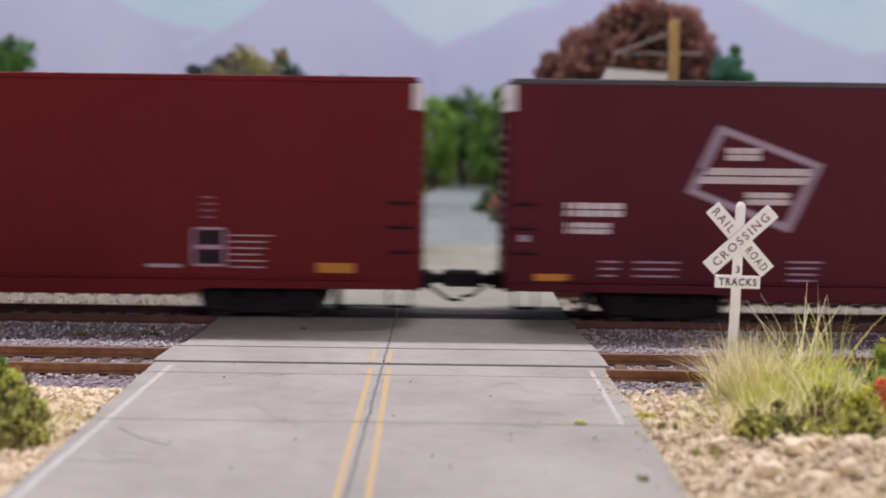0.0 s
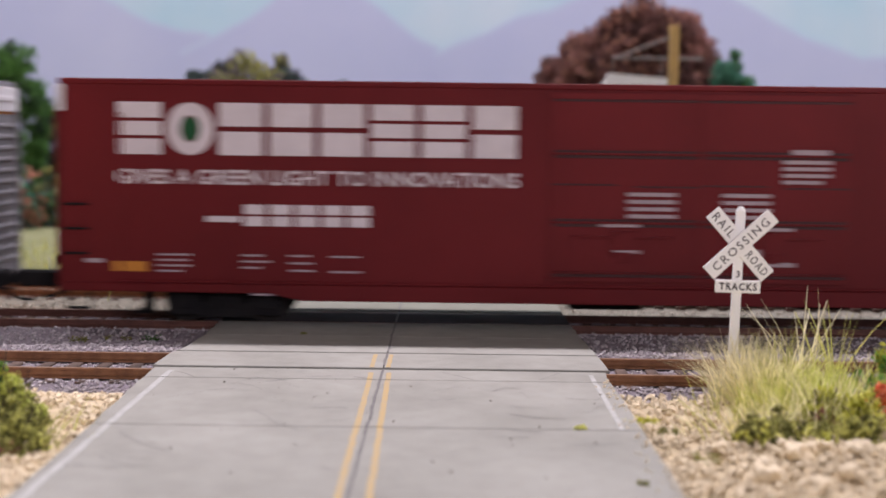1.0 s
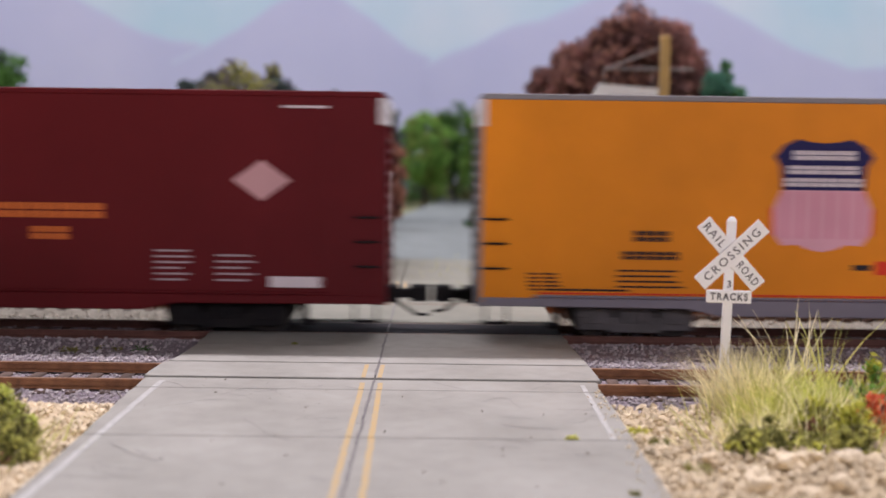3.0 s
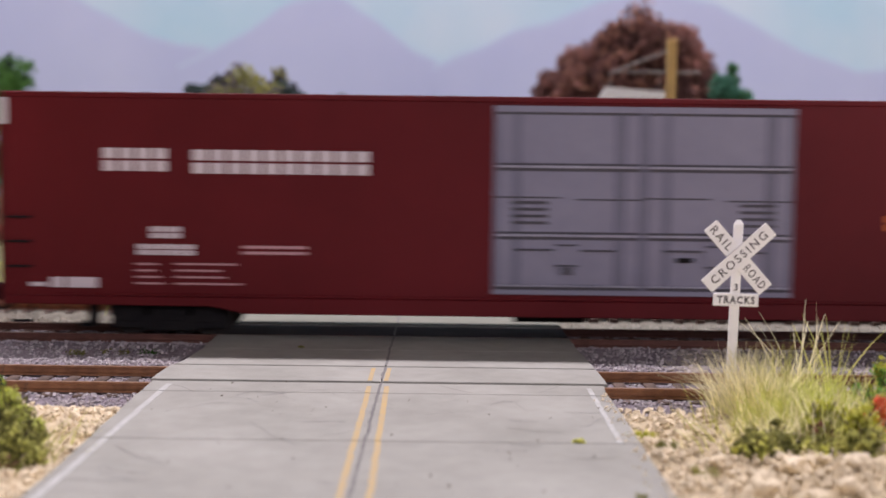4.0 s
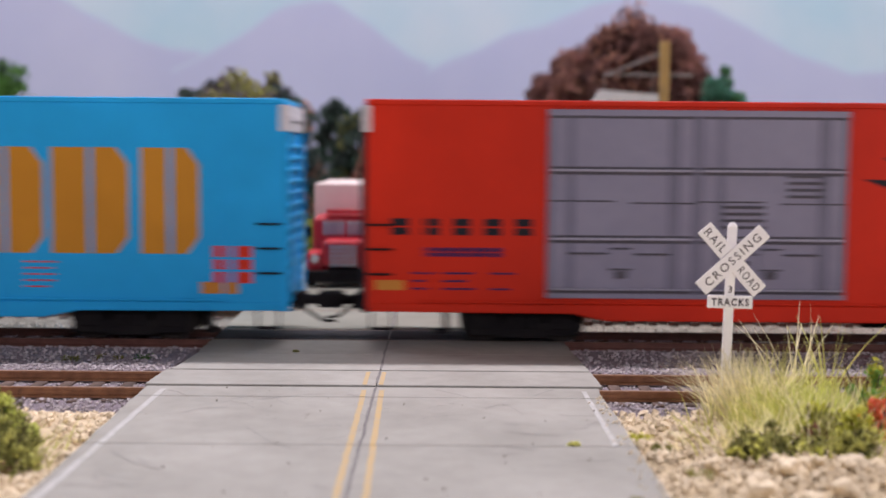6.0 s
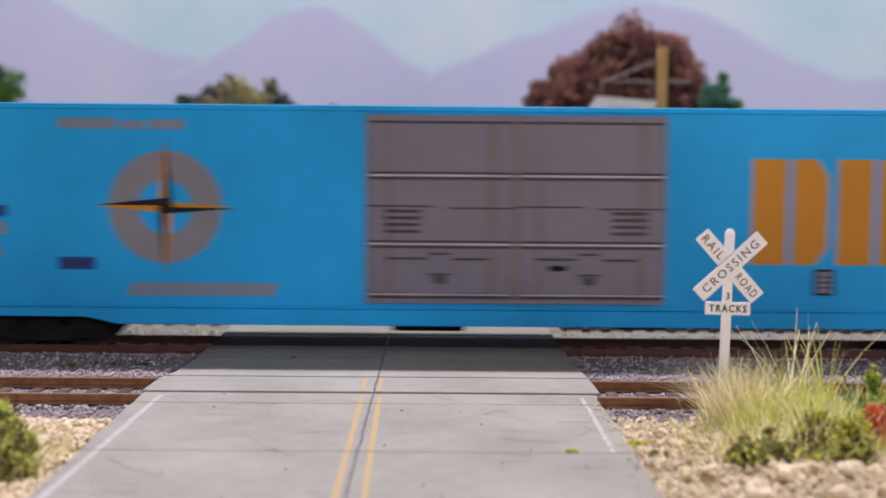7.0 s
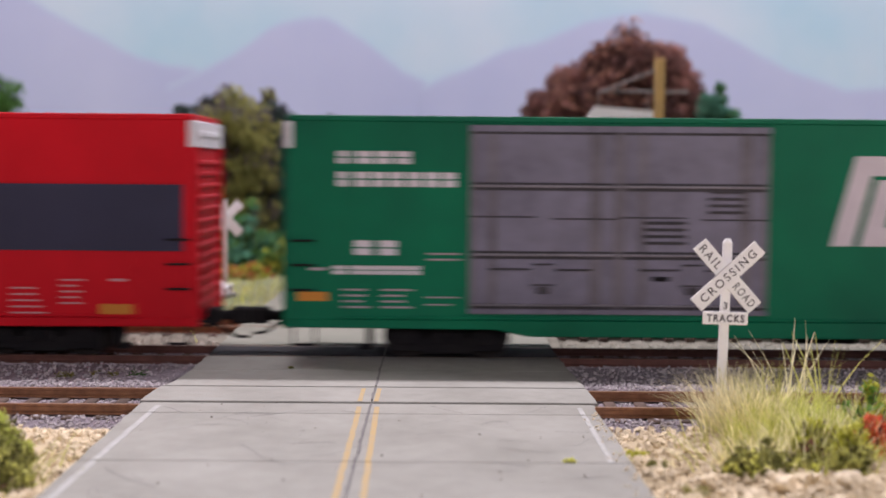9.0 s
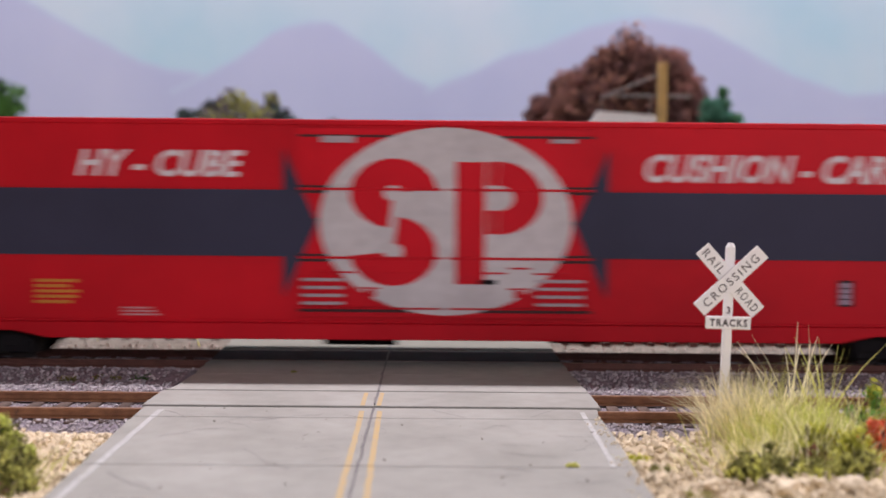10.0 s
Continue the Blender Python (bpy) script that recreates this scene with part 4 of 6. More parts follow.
    decal(f, "data_panel", P["black"], [(226.3, 231, 14.6, 21)])
    decal(f, "data_block", P["tan"], blocks(226.8, 230.5, 15.2, 20.4, 1, slots=3), lift=0.2)
    decal(f, "data_block", P["signal"], blocks(290, 301, 15, 24, 2, 0.3, slots=2) + rows(245, 254, 14, 20, 5, rng, 0.3))

    # green car with two pairs of doors and a white ribbon emblem
    g = boxcar("green high-cube boxcar with two pairs of dirty grey doors", P["green"], P["green"], M_DOOR_DARK, two_doors=True)
    x0, x1, z0, z1 = 130.9, 174.8, 29.0, 50.7
    k = 0.26

    def sl(*pts):
        return [(x0 + u + k * (v - 0) , z0 + v) for u, v in pts]

    decal(g, "emblem", M_LETTER, [sl((0, 0), (5.2, 0), (5.2, 21.7), (0, 21.7)), sl((5.2, 17), (33, 17), (33, 21.7), (5.2, 21.7)), sl((33, 5.5), (36, 5.5), (38, 8), (38, 19), (35, 21.7), (33, 21.7)), sl((7.0, 0), (12, 0), (12, 16), (7.0, 16)), sl((12, 11.2), (32, 11.2), (32, 16), (12, 16)), sl((13.5, 5.6), (33, 5.6), (33, 10.2), (13.5, 10.2)), sl((12, 0), (38.5, 0), (38.5, 4.6), (12, 4.6))], label="white slanted ribbon emblem")
    decal(g, "lettering", W, blocks(11.3, 29.9, 48, 51, 4, 0.2) + blocks(11.3, 40.8, 42.5, 46, 7, 0.2) + blocks(15, 27, 26, 29.5, 2, 0.3) + blocks(10.6, 32, 21.3, 23.4, 8, 0.12), label="white letter blocks")
    decal(g, "data_block", M_FAINT, rows(13, 20, 13.6, 17.8, 4, rng) + rows(22.5, 30.5, 13.6, 17.8, 4, rng) + rows(33, 41.5, 14.2, 16, 2, rng, 0.3) + [(33.5, 41.5, 26.2, 26.6), (33.5, 41.5, 24.8, 25.2), (5, 9, 22.2, 22.9)])
    decal(g, "data_panel", P["black"], [(158, 161.5, 17.5, 23.0)])
    decal(g, "data_block", P["tan"], blocks(158.4, 161.1, 18, 22.4, 1, slots=2), lift=0.2)
    decal(g, "reflector", P["amber"], [(1.2, 9.5, 14.8, 17.0), (L - 11.3, L - 2.7, 14.8, 17.2)])
    decal(g, "data_block", M_FAINT, [(L - 33, L - 27 + (2 if i == 4 else 0), 15.6 + i * 1.35, 16.1 + i * 1.35) for i in range(6)] + rows(L - 20, L - 15.5, 20.6, 22.2, 2, rng, 0.35) + [(L - 40.5, L - 35, 13.2, 13.9), (L - 20, L - 13.5, 14.2, 15.2)])
    # scarlet car with arrows and a white oval
    h = boxcar("scarlet high-cube boxcar with charcoal arrows and white oval", P["scarlet"], P["scarlet"], P["scarlet"])
    cx, cz = HALF_L, 36.0
    for s in (-1, 1):
        decal(h, "arrow", P["stripe"], [[(cx + s * 31, 34.6), (cx + s * 39, 52.4), (cx + s * 39, 42.6), (cx + s * (HALF_L - 2.4), 42.6), (cx + s * (HALF_L - 2.4), 26.6), (cx + s * 39, 26.6), (cx + s * 39, 16.8)]], lift=0.55, label="charcoal arrow stripe")
    oval_white = mat("oval_white", (0.60, 0.57, 0.58), (0.46, 0.43, 0.44), 60, 0.6, fine=0.5)
    decal(h, "oval", oval_white, [ring(cx, 35.2, 30.4, 22.6, 64)], lift=0.84, label="large weathered white oval")
    def band(x, z, ro, ri, a0, a1, n=14, sx=1.0):
        out = []
        for k in range(n):
            a, b = (math.radians(a0 + (a1 - a0) * (k + d) / n) for d in (0, 1))
            out.append([(x + r * sx * math.cos(t), z + r * math.sin(t)) for r, t in ((ro, a), (ro, b), (ri, b), (ri, a))])
        return out

    ex = cx - 12.6
    for label, shapes in (("red curved band", band(ex, 42.0, 8.4, 1.9, 8, 264, sx=1.26)), ("red curved band", band(ex, 28.0, 8.4, 1.9, 84, -172, sx=1.26)),
                          ("red half ring", band(cx + 12.6, 41.0, 8.8, 3.0, -90, 90, sx=1.22))):
        decal(h, "emblem_band", P["scarlet"], shapes, lift=0.88, label=label)
    for label, shape in (("red upright bar", (cx + 2.4, cx + 9.4, 20.2, 49.6)), ("red level bar", (cx + 9.7, cx + 12.5, 44.0, 49.7)), ("red level bar", (cx + 9.7, cx + 12.5, 32.3, 38.0))):
        decal(h, "emblem_bar", P["scarlet"], [shape], lift=0.88, label=label)
    words("lettering", "HY - CUBE", cx - 88.6, cx - 48.5, 45.5, 52.0, W, h, bold=0.03, shear=0.25)
    words("lettering", "CUSHION - CAR", cx + 47.8, cx + 106.0, 45.0, 51.9, W, h, bold=0.03, shear=0.25)
    decal(h, "data_block", M_FAINT, [(cx - 34.5, cx - 24.5, 15.0 + i * 1.9, 15.7 + i * 1.9) for i in range(4)] + [(cx + 22, cx + 33.5, 15.0 + i * 1.9, 15.7 + i * 1.9) for i in range(4)] + [(cx - 30, cx - 22, 54, 55.6), (cx + 25, cx + 31, 54.2, 55.2)], lift=1.05)
    decal(h, "data_panel", P["black"], [(L - 58.8, L - 55.2, 15.4, 21.8)])
    decal(h, "data_block", P["lilac"], blocks(L - 58.4, L - 55.7, 15.9, 21.2, 1, slots=3), lift=0.2)
    decal(h, "data_block", P["pale"], rows(L - 44, L - 35, 11.6, 17.6, 5, rng, 0.35) + rows(L - 32, L - 26, 14, 19.6, 5, rng, 0.35) + [(L - 20, L - 16, 19.2, 19.8)] + rows(cx - 78, cx - 68, 12.4, 14, 3, rng, 0.35) + [(12, 26, 48.5, 50.4)])
    decal(h, "reflector", P["amber"], [(L - 22.5, L - 13.8, 11.2, 13.6)])
    decal(h, "data_block", P["amber"], rows(cx - 99, cx - 88, 15.5, 20.6, 5, rng, 0.7))

    middles = (169.2, -161.4, -492.4, -824.2, -1156.2, -1483.9, -1808.7, -2139.5)
    TRAIN.extend(zip((a, b, c, d, e, f, g, h), middles))


build_train()


SLACK = ((0, 0), (2, 0), (2.5, -1.4), (3, 0), (3.5, 1.0), (4, 1.8), (4.5, 0), (7.5, 0), (8, -2.4), (8.5, 0.2), (9, 2.4), (9.5, 1.8), (10, 3.5))


# ---- plants, stones and scenery ----
def leaf_mat(name, c1, c2, per=0.6):
    m = mat(name, tuple(min(0.95, 1.7 * v) for v in c1), tuple(min(0.95, 1.7 * v) for v in c2), 60, 0.9, per=per, fine=0.4, spec=0.1)
    nt = m.node_tree
    bsdf, out = nt.nodes["Principled BSDF"], nt.nodes["Material Output"]
    thin, mix = nt.nodes.new("ShaderNodeBsdfTranslucent"), nt.nodes.new("ShaderNodeMixShader")
    mix.inputs[0].default_value = 0.5
    nt.links.new(bsdf.inputs["Base Color"].links[0].from_socket, thin.inputs["Color"])
    nt.links.new(bsdf.outputs[0], mix.inputs[1])
    nt.links.new(thin.outputs[0], mix.inputs[2])
    nt.links.new(mix.outputs[0], out.inputs["Surface"])
    return m


F_GREEN = leaf_mat("foliage_green", (0.07, 0.14, 0.05), (0.04, 0.09, 0.018))
F_DARK = leaf_mat("foliage_dark", (0.035, 0.07, 0.045), (0.05, 0.055, 0.06))
F_DUSK = leaf_mat("foliage_dusk", (0.05, 0.042, 0.055), (0.08, 0.065, 0.07))
F_BRIGHT = leaf_mat("foliage_bright", (0.16, 0.26, 0.06), (0.09, 0.18, 0.05))
F_OLIVE = leaf_mat("foliage_olive", (0.20, 0.19, 0.065), (0.12, 0.125, 0.045))
F_YELLOW = leaf_mat("foliage_yellow", (0.34, 0.33, 0.05), (0.20, 0.22, 0.05))
F_RUST = leaf_mat("foliage_rust", (0.22, 0.105, 0.085), (0.075, 0.046, 0.046), 0.8)
F_ROSE = leaf_mat("foliage_rose", (0.28, 0.14, 0.10), (0.17, 0.09, 0.06))
F_TEAL = leaf_mat("foliage_bluegreen", (0.09, 0.21, 0.14), (0.045, 0.12, 0.085))
F_RED = leaf_mat("foliage_red", (0.50, 0.13, 0.07), (0.36, 0.10, 0.05))
F_STRAW = leaf_mat("grass_straw", (0.56, 0.53, 0.38), (0.53, 0.48, 0.27), 0.4)
F_LIME = leaf_mat("grass_lime", (0.46, 0.50, 0.14), (0.38, 0.40, 0.10), 0.4)
F_GRASS = leaf_mat("grass_green", (0.46, 0.45, 0.15), (0.33, 0.34, 0.10), 0.5)
M_BARK = mat("bark", (0.10, 0.075, 0.06), (0.06, 0.045, 0.04), 300, 0.95, 0.5)
M_BIRCH = mat("bark_pale", (0.55, 0.50, 0.47), (0.40, 0.36, 0.34), 300, 0.9, 0.3)
M_SIGN = mat("sign_white", (0.95, 0.945, 0.935), (0.90, 0.885, 0.875), 250, 0.6)
M_GRIT = mat("grit_brown", (0.19, 0.15, 0.11), (0.10, 0.08, 0.065), 900, 0.95)
M_INK = mat("sign_ink", (0.055, 0.048, 0.05), (0.10, 0.088, 0.09), 500, 0.7)


def leaf_mesh(name, clumps, count, size, material, seed, loose=False):
    """Leaves: small bent quads on the outside of many uneven clumps. clumps: rows of x, y, z, radius in metres."""
    rng = np.random.RandomState(seed)
    c = np.array(clumps)
    k = np.repeat(np.arange(len(c)), count)
    n = len(k)
    d = rng.normal(size=(n, 3))
    d /= np.linalg.norm(d, axis=1)[:, None]
    r = c[k, 3] * ((0.1 + 1.5 * rng.rand(n) ** 1.3) if loose else (0.25 + 0.98 * rng.rand(n) ** 0.8))
    p = c[k, :3] + d * r[:, None] * np.array((1, 1, 0.85))
    a = np.cross(d + 0.9 * rng.normal(size=(n, 3)), rng.normal(size=(n, 3)))
    a /= np.linalg.norm(a, axis=1)[:, None]
    b = np.cross(d + 0.5 * rng.normal(size=(n, 3)), a)
    b /= np.linalg.norm(b, axis=1)[:, None]
    s = size * (0.5 + rng.rand(n))[:, None]
    v = np.stack([p - a * s * 0.5, p + b * s * 0.28, p + a * s * 0.5, p - b * s * 0.28 + d * s * 0.1], 1).reshape(-1, 3)
    me = bpy.data.meshes.new(name)
    me.from_pydata(v.tolist(), [], np.arange(4 * n).reshape(-1, 4).tolist())
    me.materials.append(material)
    return me


def tree(x, y, top, half, material, label, seed, bark=None, accent=None, leaf=3.0, low=0.22, clear=0.0, dense=1.0):
    """A tree at x, y in millimetres: tapered trunk, limbs and a ragged crown of leaf clumps up to the height top."""
    rng = random.Random(seed)
    base = height(x, y) - 0.6
    ob = thing("tree", pose(x * MM, y * MM, base * MM), label, "tree", "trees behind the tracks")
    h = top - base
    bm = bmesh.new()
    lean = rng.uniform(-0.05, 0.05) * h
    cyl(bm, (0, 0, 0), (lean * MM, 0, h * 0.55 * MM), h * 0.024 * MM, h * 0.013 * MM, 9)
    cyl(bm, (lean * MM, 0, h * 0.54 * MM), (lean * 1.4 * MM, 0, h * 0.9 * MM), h * 0.013 * MM, h * 0.004 * MM, 7)
    part("trunk", bm, bark or M_BARK, ob)
    for i in range(5):
        bm = bmesh.new()
        a, z = i * 1.257 + rng.random(), h * rng.uniform(0.3, 0.62)
        q = (lean + math.cos(a) * half * 0.65, math.sin(a) * half * 0.5, z + h * 0.2)
        m = (lean * 0.7 + (q[0] - lean) * 0.45, q[1] * 0.45, z + h * 0.07)
        cyl(bm, (lean * 0.6 * MM, 0, z * 0.92 * MM), [v * MM for v in m], h * 0.011 * MM, h * 0.007 * MM, 6)
        cyl(bm, [v * MM for v in m], [v * MM for v in q], h * 0.007 * MM, h * 0.003 * MM, 6)
        part("limb", bm, bark or M_BARK, ob)
    clumps = []
    z0 = h * low
    mid, rise = z0 + (h - z0) * 0.42, (h - z0) * 0.56
    for i in range(int((90 + half * 1.1) * dense)):
        a, u = rng.random() * 2 * math.pi, rng.uniform(-0.72, 1.0)
        r = 0.62 + 0.38 * rng.random() ** 0.6
        k = r * (0.9 + 0.2 * noise.noise((math.cos(a) * 1.5, math.sin(a) * 1.5 + u * 2, seed)))
        rad = half * k * math.sqrt(max(0.0, 1 - (u ** 2.4 if u > 0 else u * u * 0.7)))
        cr = half * rng.uniform(0.15, 0.25)
        clumps.append((rad * math.cos(a) * 0.9 * MM, rad * 0.75 * math.sin(a) * MM, min(mid + rise * u * k, h - cr * 0.6) * MM, cr * MM))
    part("crown", leaf_mesh("crown", clumps, int(74 * dense), leaf * MM, material, seed), None, ob)
    if accent:
        part("crown", leaf_mesh("crown", [(a, b - 0.001, c, r * 1.1) for a, b, c, r in clumps[::4]], 42, leaf * MM, accent, seed + 90), None, ob, "lighter tinted foliage")
    return ob


def from_view(x, y, d):
    """Place in millimetres: the bearing x and level y of the level view down the road, at the distance d."""
    s = d / 2180
    return (x - 784) * s, d - 314, 47.2 + (229 + 0.0135 * (x - 784) - y) * s


def trees():
    rows_of = ((20, 52, 62, 700, F_GREEN, "dark green leafy tree before the painted backdrop", F_DARK),
               (-75, 30, 80, 760, F_GREEN, "tall green leafy tree before the painted backdrop", None),
               (120, 165, 70, 800, F_DARK, "dark green tree behind the signboard", F_OLIVE),
               (215, 190, 60, 800, F_DARK, "low dark green tree behind the signboard", F_BRIGHT),
               (346, 96, 44, 690, F_DARK, "dark grey-green tree with thin crown", None),
               (396, 78, 46, 700, F_DUSK, "dark grey-violet tree behind the olive tree", F_DARK),
               (476, 93, 66, 690, F_DUSK, "dark grey-violet tree beside the olive tree", F_OLIVE),
               (424, 84, 84, 640, F_OLIVE, "olive tree with yellow-green crown", F_DUSK),
               (508, 112, 66, 660, F_DARK, "dark tree with reddish leaves and dense crown", F_ROSE),
               (598, 116, 34, 780, F_DARK, "dark green tree in the far row", None),
               (655, 136, 62, 760, F_DARK, "dark green round tree with yellowish leaves", F_OLIVE),
               (675, 192, 44, 690, F_ROSE, "reddish autumn tree with thin leaves", F_RUST),
               (758, 166, 48, 1000, F_BRIGHT, "yellow-green tree beyond the bend of the road", F_OLIVE),
               (812, 150, 56, 1030, F_GREEN, "green tree beyond the bend of the road", F_BRIGHT),
               (872, 156, 50, 960, F_BRIGHT, "light green tree beyond the bend of the road", F_GREEN),
               (938, 138, 34, 800, F_BRIGHT, "bright green slim tree", None),
               (962, 104, 40, 810, F_DARK, "dark blue-green tree at the autumn tree's side", None),
               (1128, -26, 112, 730, F_RUST, "large rust-red autumn tree with dense round crown", F_ROSE),
               (1186, -6, 74, 735, F_RUST, "rust-brown autumn tree beside the yellow pole", F_ROSE),
               (1046, 16, 92, 740, F_RUST, "broad rust-red autumn tree with dense crown", F_ROSE),
               (990, 76, 62, 760, F_RUST, "low rust-brown autumn tree with dense crown", F_DUSK),
               (985, 225, 66, 600, F_DARK, "dark bushy tree with yellowish leaves", F_BRIGHT),
               (1100, 240, 60, 640, F_DARK, "dark green tree behind the hanging sign", F_TEAL),
               (1284, 78, 50, 690, F_TEAL, "blue-green tree beside the autumn tree", F_GREEN),
               (1375, 172, 66, 780, F_DARK, "dark green tree in the far row", F_TEAL),
               (1330, 262, 52, 640, F_ROSE, "reddish brown bushy tree", F_OLIVE),
               (1500, 185, 80, 800, F_GREEN, "green leafy tree in the far row", F_DARK),
               (1640, 150, 90, 780, F_GREEN, "green leafy tree at the layout's end", F_OLIVE))
    for i, (px, py, hw, d, material, label, accent) in enumerate(rows_of):
        x, y, top = from_view(px, py, d)
        tree(x, y, top, 1.18 * hw * d / 2180, material, label, 100 + i, accent=accent, leaf=3.4 if material is F_RUST else 2.8, low=0.12, dense=1.7 if material is F_RUST else 1.0)
    x, y, top = from_view(1082, 200, 560)
    bm = bmesh.new()
    cyl(bm, (0, 0, 0), (0.001, 0, 0.030), 0.0026, 0.0022, 9)
    cyl(bm, (0.001, 0, 0.0298), (0.003, 0, 0.056), 0.0022, 0.0012, 9)
    ob = thing("tree", pose(x * MM, y * MM, height(x, y) * MM), "young tree with a pale smooth trunk", "tree", "trees behind the tracks")
    part("trunk", bm, M_BIRCH, ob)
    rng = random.Random(8)
    part("crown", leaf_mesh("crown", [(rng.uniform(-.010, .010), rng.uniform(-.008, .008), rng.uniform(.045, .064), .006) for _ in range(18)], 50, 0.0026, F_DARK, 8), None, ob)


def bush(x, y, half, h, material, label, seed, accent=None, leaf=1.5, count=70, group="shrubs"):
    rng = random.Random(seed)
    ob = thing("bush", pose(x * MM, y * MM, (height(x, y) - 0.5) * MM), label, "bush", group)
    clumps = []
    for i in range(80):
        a, r = rng.random() * 6.283, math.sqrt(rng.random())
        z = h * (1 - r * r * 0.75) * rng.uniform(0.08, 1.0) * (0.8 + 0.4 * rng.random())
        clumps.append((math.cos(a) * r * half * MM, math.sin(a) * r * half * 0.8 * MM, z * MM, half * rng.uniform(0.10, 0.2) * MM))
    part("foliage", leaf_mesh("foliage", clumps, count // 2, leaf * MM, material, seed, True), None, ob)
    if accent:
        part("foliage", leaf_mesh("foliage", [(a, b - 0.0005, c * 1.06, r * 1.15) for a, b, c, r in clumps[::2]], count // 2, leaf * MM, accent, seed + 50, True), None, ob, "lighter tips")
    bm = bmesh.new()
    for i in range(9):
        a, r = i * 0.7, rng.uniform(0.4, 0.95)
        cyl(bm, (0, 0, 0), (math.cos(a) * half * r * MM, math.sin(a) * half * r * 0.8 * MM, h * rng.uniform(0.6, 1.1) * MM), 0.22 * MM, 0.08 * MM, 5)
    part("stem", bm, M_BARK, ob)
    return ob


def far_bushes():
    for i, (px, py, hw, d, material, accent, label) in enumerate((
            (352, 330, 56, 560, F_YELLOW, F_GREEN, "yellow-green bush behind the parked car"),
            (450, 400, 44, 540, F_YELLOW, F_RED, "yellow bush with red blossoms"),
            (530, 350, 56, 560, F_YELLOW, F_GREEN, "tall yellow-green bush beside the road"),
            (300, 395, 40, 560, F_OLIVE, F_YELLOW, "olive green low bush"),
            (866, 338, 38, 720, F_GREEN, F_DARK, "bright green low bush at the road's bend"),
            (880, 385, 30, 640, F_DARK, F_GREEN, "dark green low bush beside the road"),
            (780, 290, 60, 1090, F_OLIVE, F_DARK, "olive hedge beyond the bend"),
            (735, 262, 62, 1080, F_GREEN, F_DARK, "tall green hedge beyond the bend"),
            (800, 252, 60, 1110, F_DARK, F_GREEN, "tall dark green hedge beyond the bend"),
            (850, 258, 60, 1100, F_GREEN, F_OLIVE, "tall green hedge beyond the bend"),
            (910, 262, 60, 1060, F_DARK, F_OLIVE, "tall dark green hedge beyond the bend"),
            (880, 300, 60, 1050, F_OLIVE, F_DARK, "olive hedge beyond the bend"),
            (960, 400, 50, 500, F_OLIVE, F_BRIGHT, "pale green bush behind the far track"),
            (1046, 306, 50, 500, F_YELLOW, F_BRIGHT, "yellow-green bush behind the far track"),
            (1120, 320, 56, 520, F_YELLOW, F_BRIGHT, "tall yellow-green bush under the hanging sign"),
            (1175, 360, 46, 500, F_YELLOW, F_OLIVE, "yellow-green bush with loose twigs"),
            (1275, 375, 44, 520, F_YELLOW, F_OLIVE, "yellow bush behind the far track"),
            (1420, 385, 54, 500, F_YELLOW, F_GREEN, "yellow-green bush behind the far track"),
            (1370, 400, 50, 520, F_OLIVE, F_YELLOW, "olive bush behind the far track"),
            (1480, 380, 60, 560, F_GREEN, F_OLIVE, "green bush behind the far track"),
            (1222, 405, 36, 440, F_YELLOW, F_BRIGHT, "low lime-yellow bush behind the far track"),
            (1310, 412, 46, 430, F_OLIVE, F_YELLOW, "low olive bush behind the far track"),
            (1402, 400, 42, 440, F_YELLOW, F_RUST, "low lime-yellow bush with rusty leaves"),
            (1475, 408, 44, 430, F_YELLOW, F_RED, "low yellow bush with orange leaves"),
            (1560, 405, 50, 440, F_GREEN, F_YELLOW, "low green bush behind the far track"),
            (60, 330, 60, 620, F_DARK, F_GREEN, "dark green bush behind the van"),
            (150, 300, 60, 640, F_DARK, F_GREEN, "dark green bush behind the van"))):
        x, y, top = from_view(px, py, d)
        bush(x, y, hw * d / 2180, max(6, top - height(x, y)), material, label, 300 + i, accent, 2.2, 60, "shrubs behind the tracks")


def hedge():
    rng = random.Random(77)
    kinds = (F_DARK, F_GREEN, F_OLIVE, F_BRIGHT, F_ROSE, F_TEAL)
    for i, px in enumerate([-60, 20, 90, 170, 240, 310, 390, 460, 530, 600, 660, 905, 950, 1010, 1060, 1130, 1200, 1260, 1320, 1380, 1440, 1500, 1560, 1620]):
        d = rng.uniform(600, 690)
        x, y, top = from_view(px, rng.uniform(262, 320), d)
        a, b = rng.sample(kinds, 2)
        bush(x, y, rng.uniform(13, 19), top - height(x, y), a, "leafy hedge bush before the row of trees", 700 + i, b, 2.6, 60, "hedge bushes")


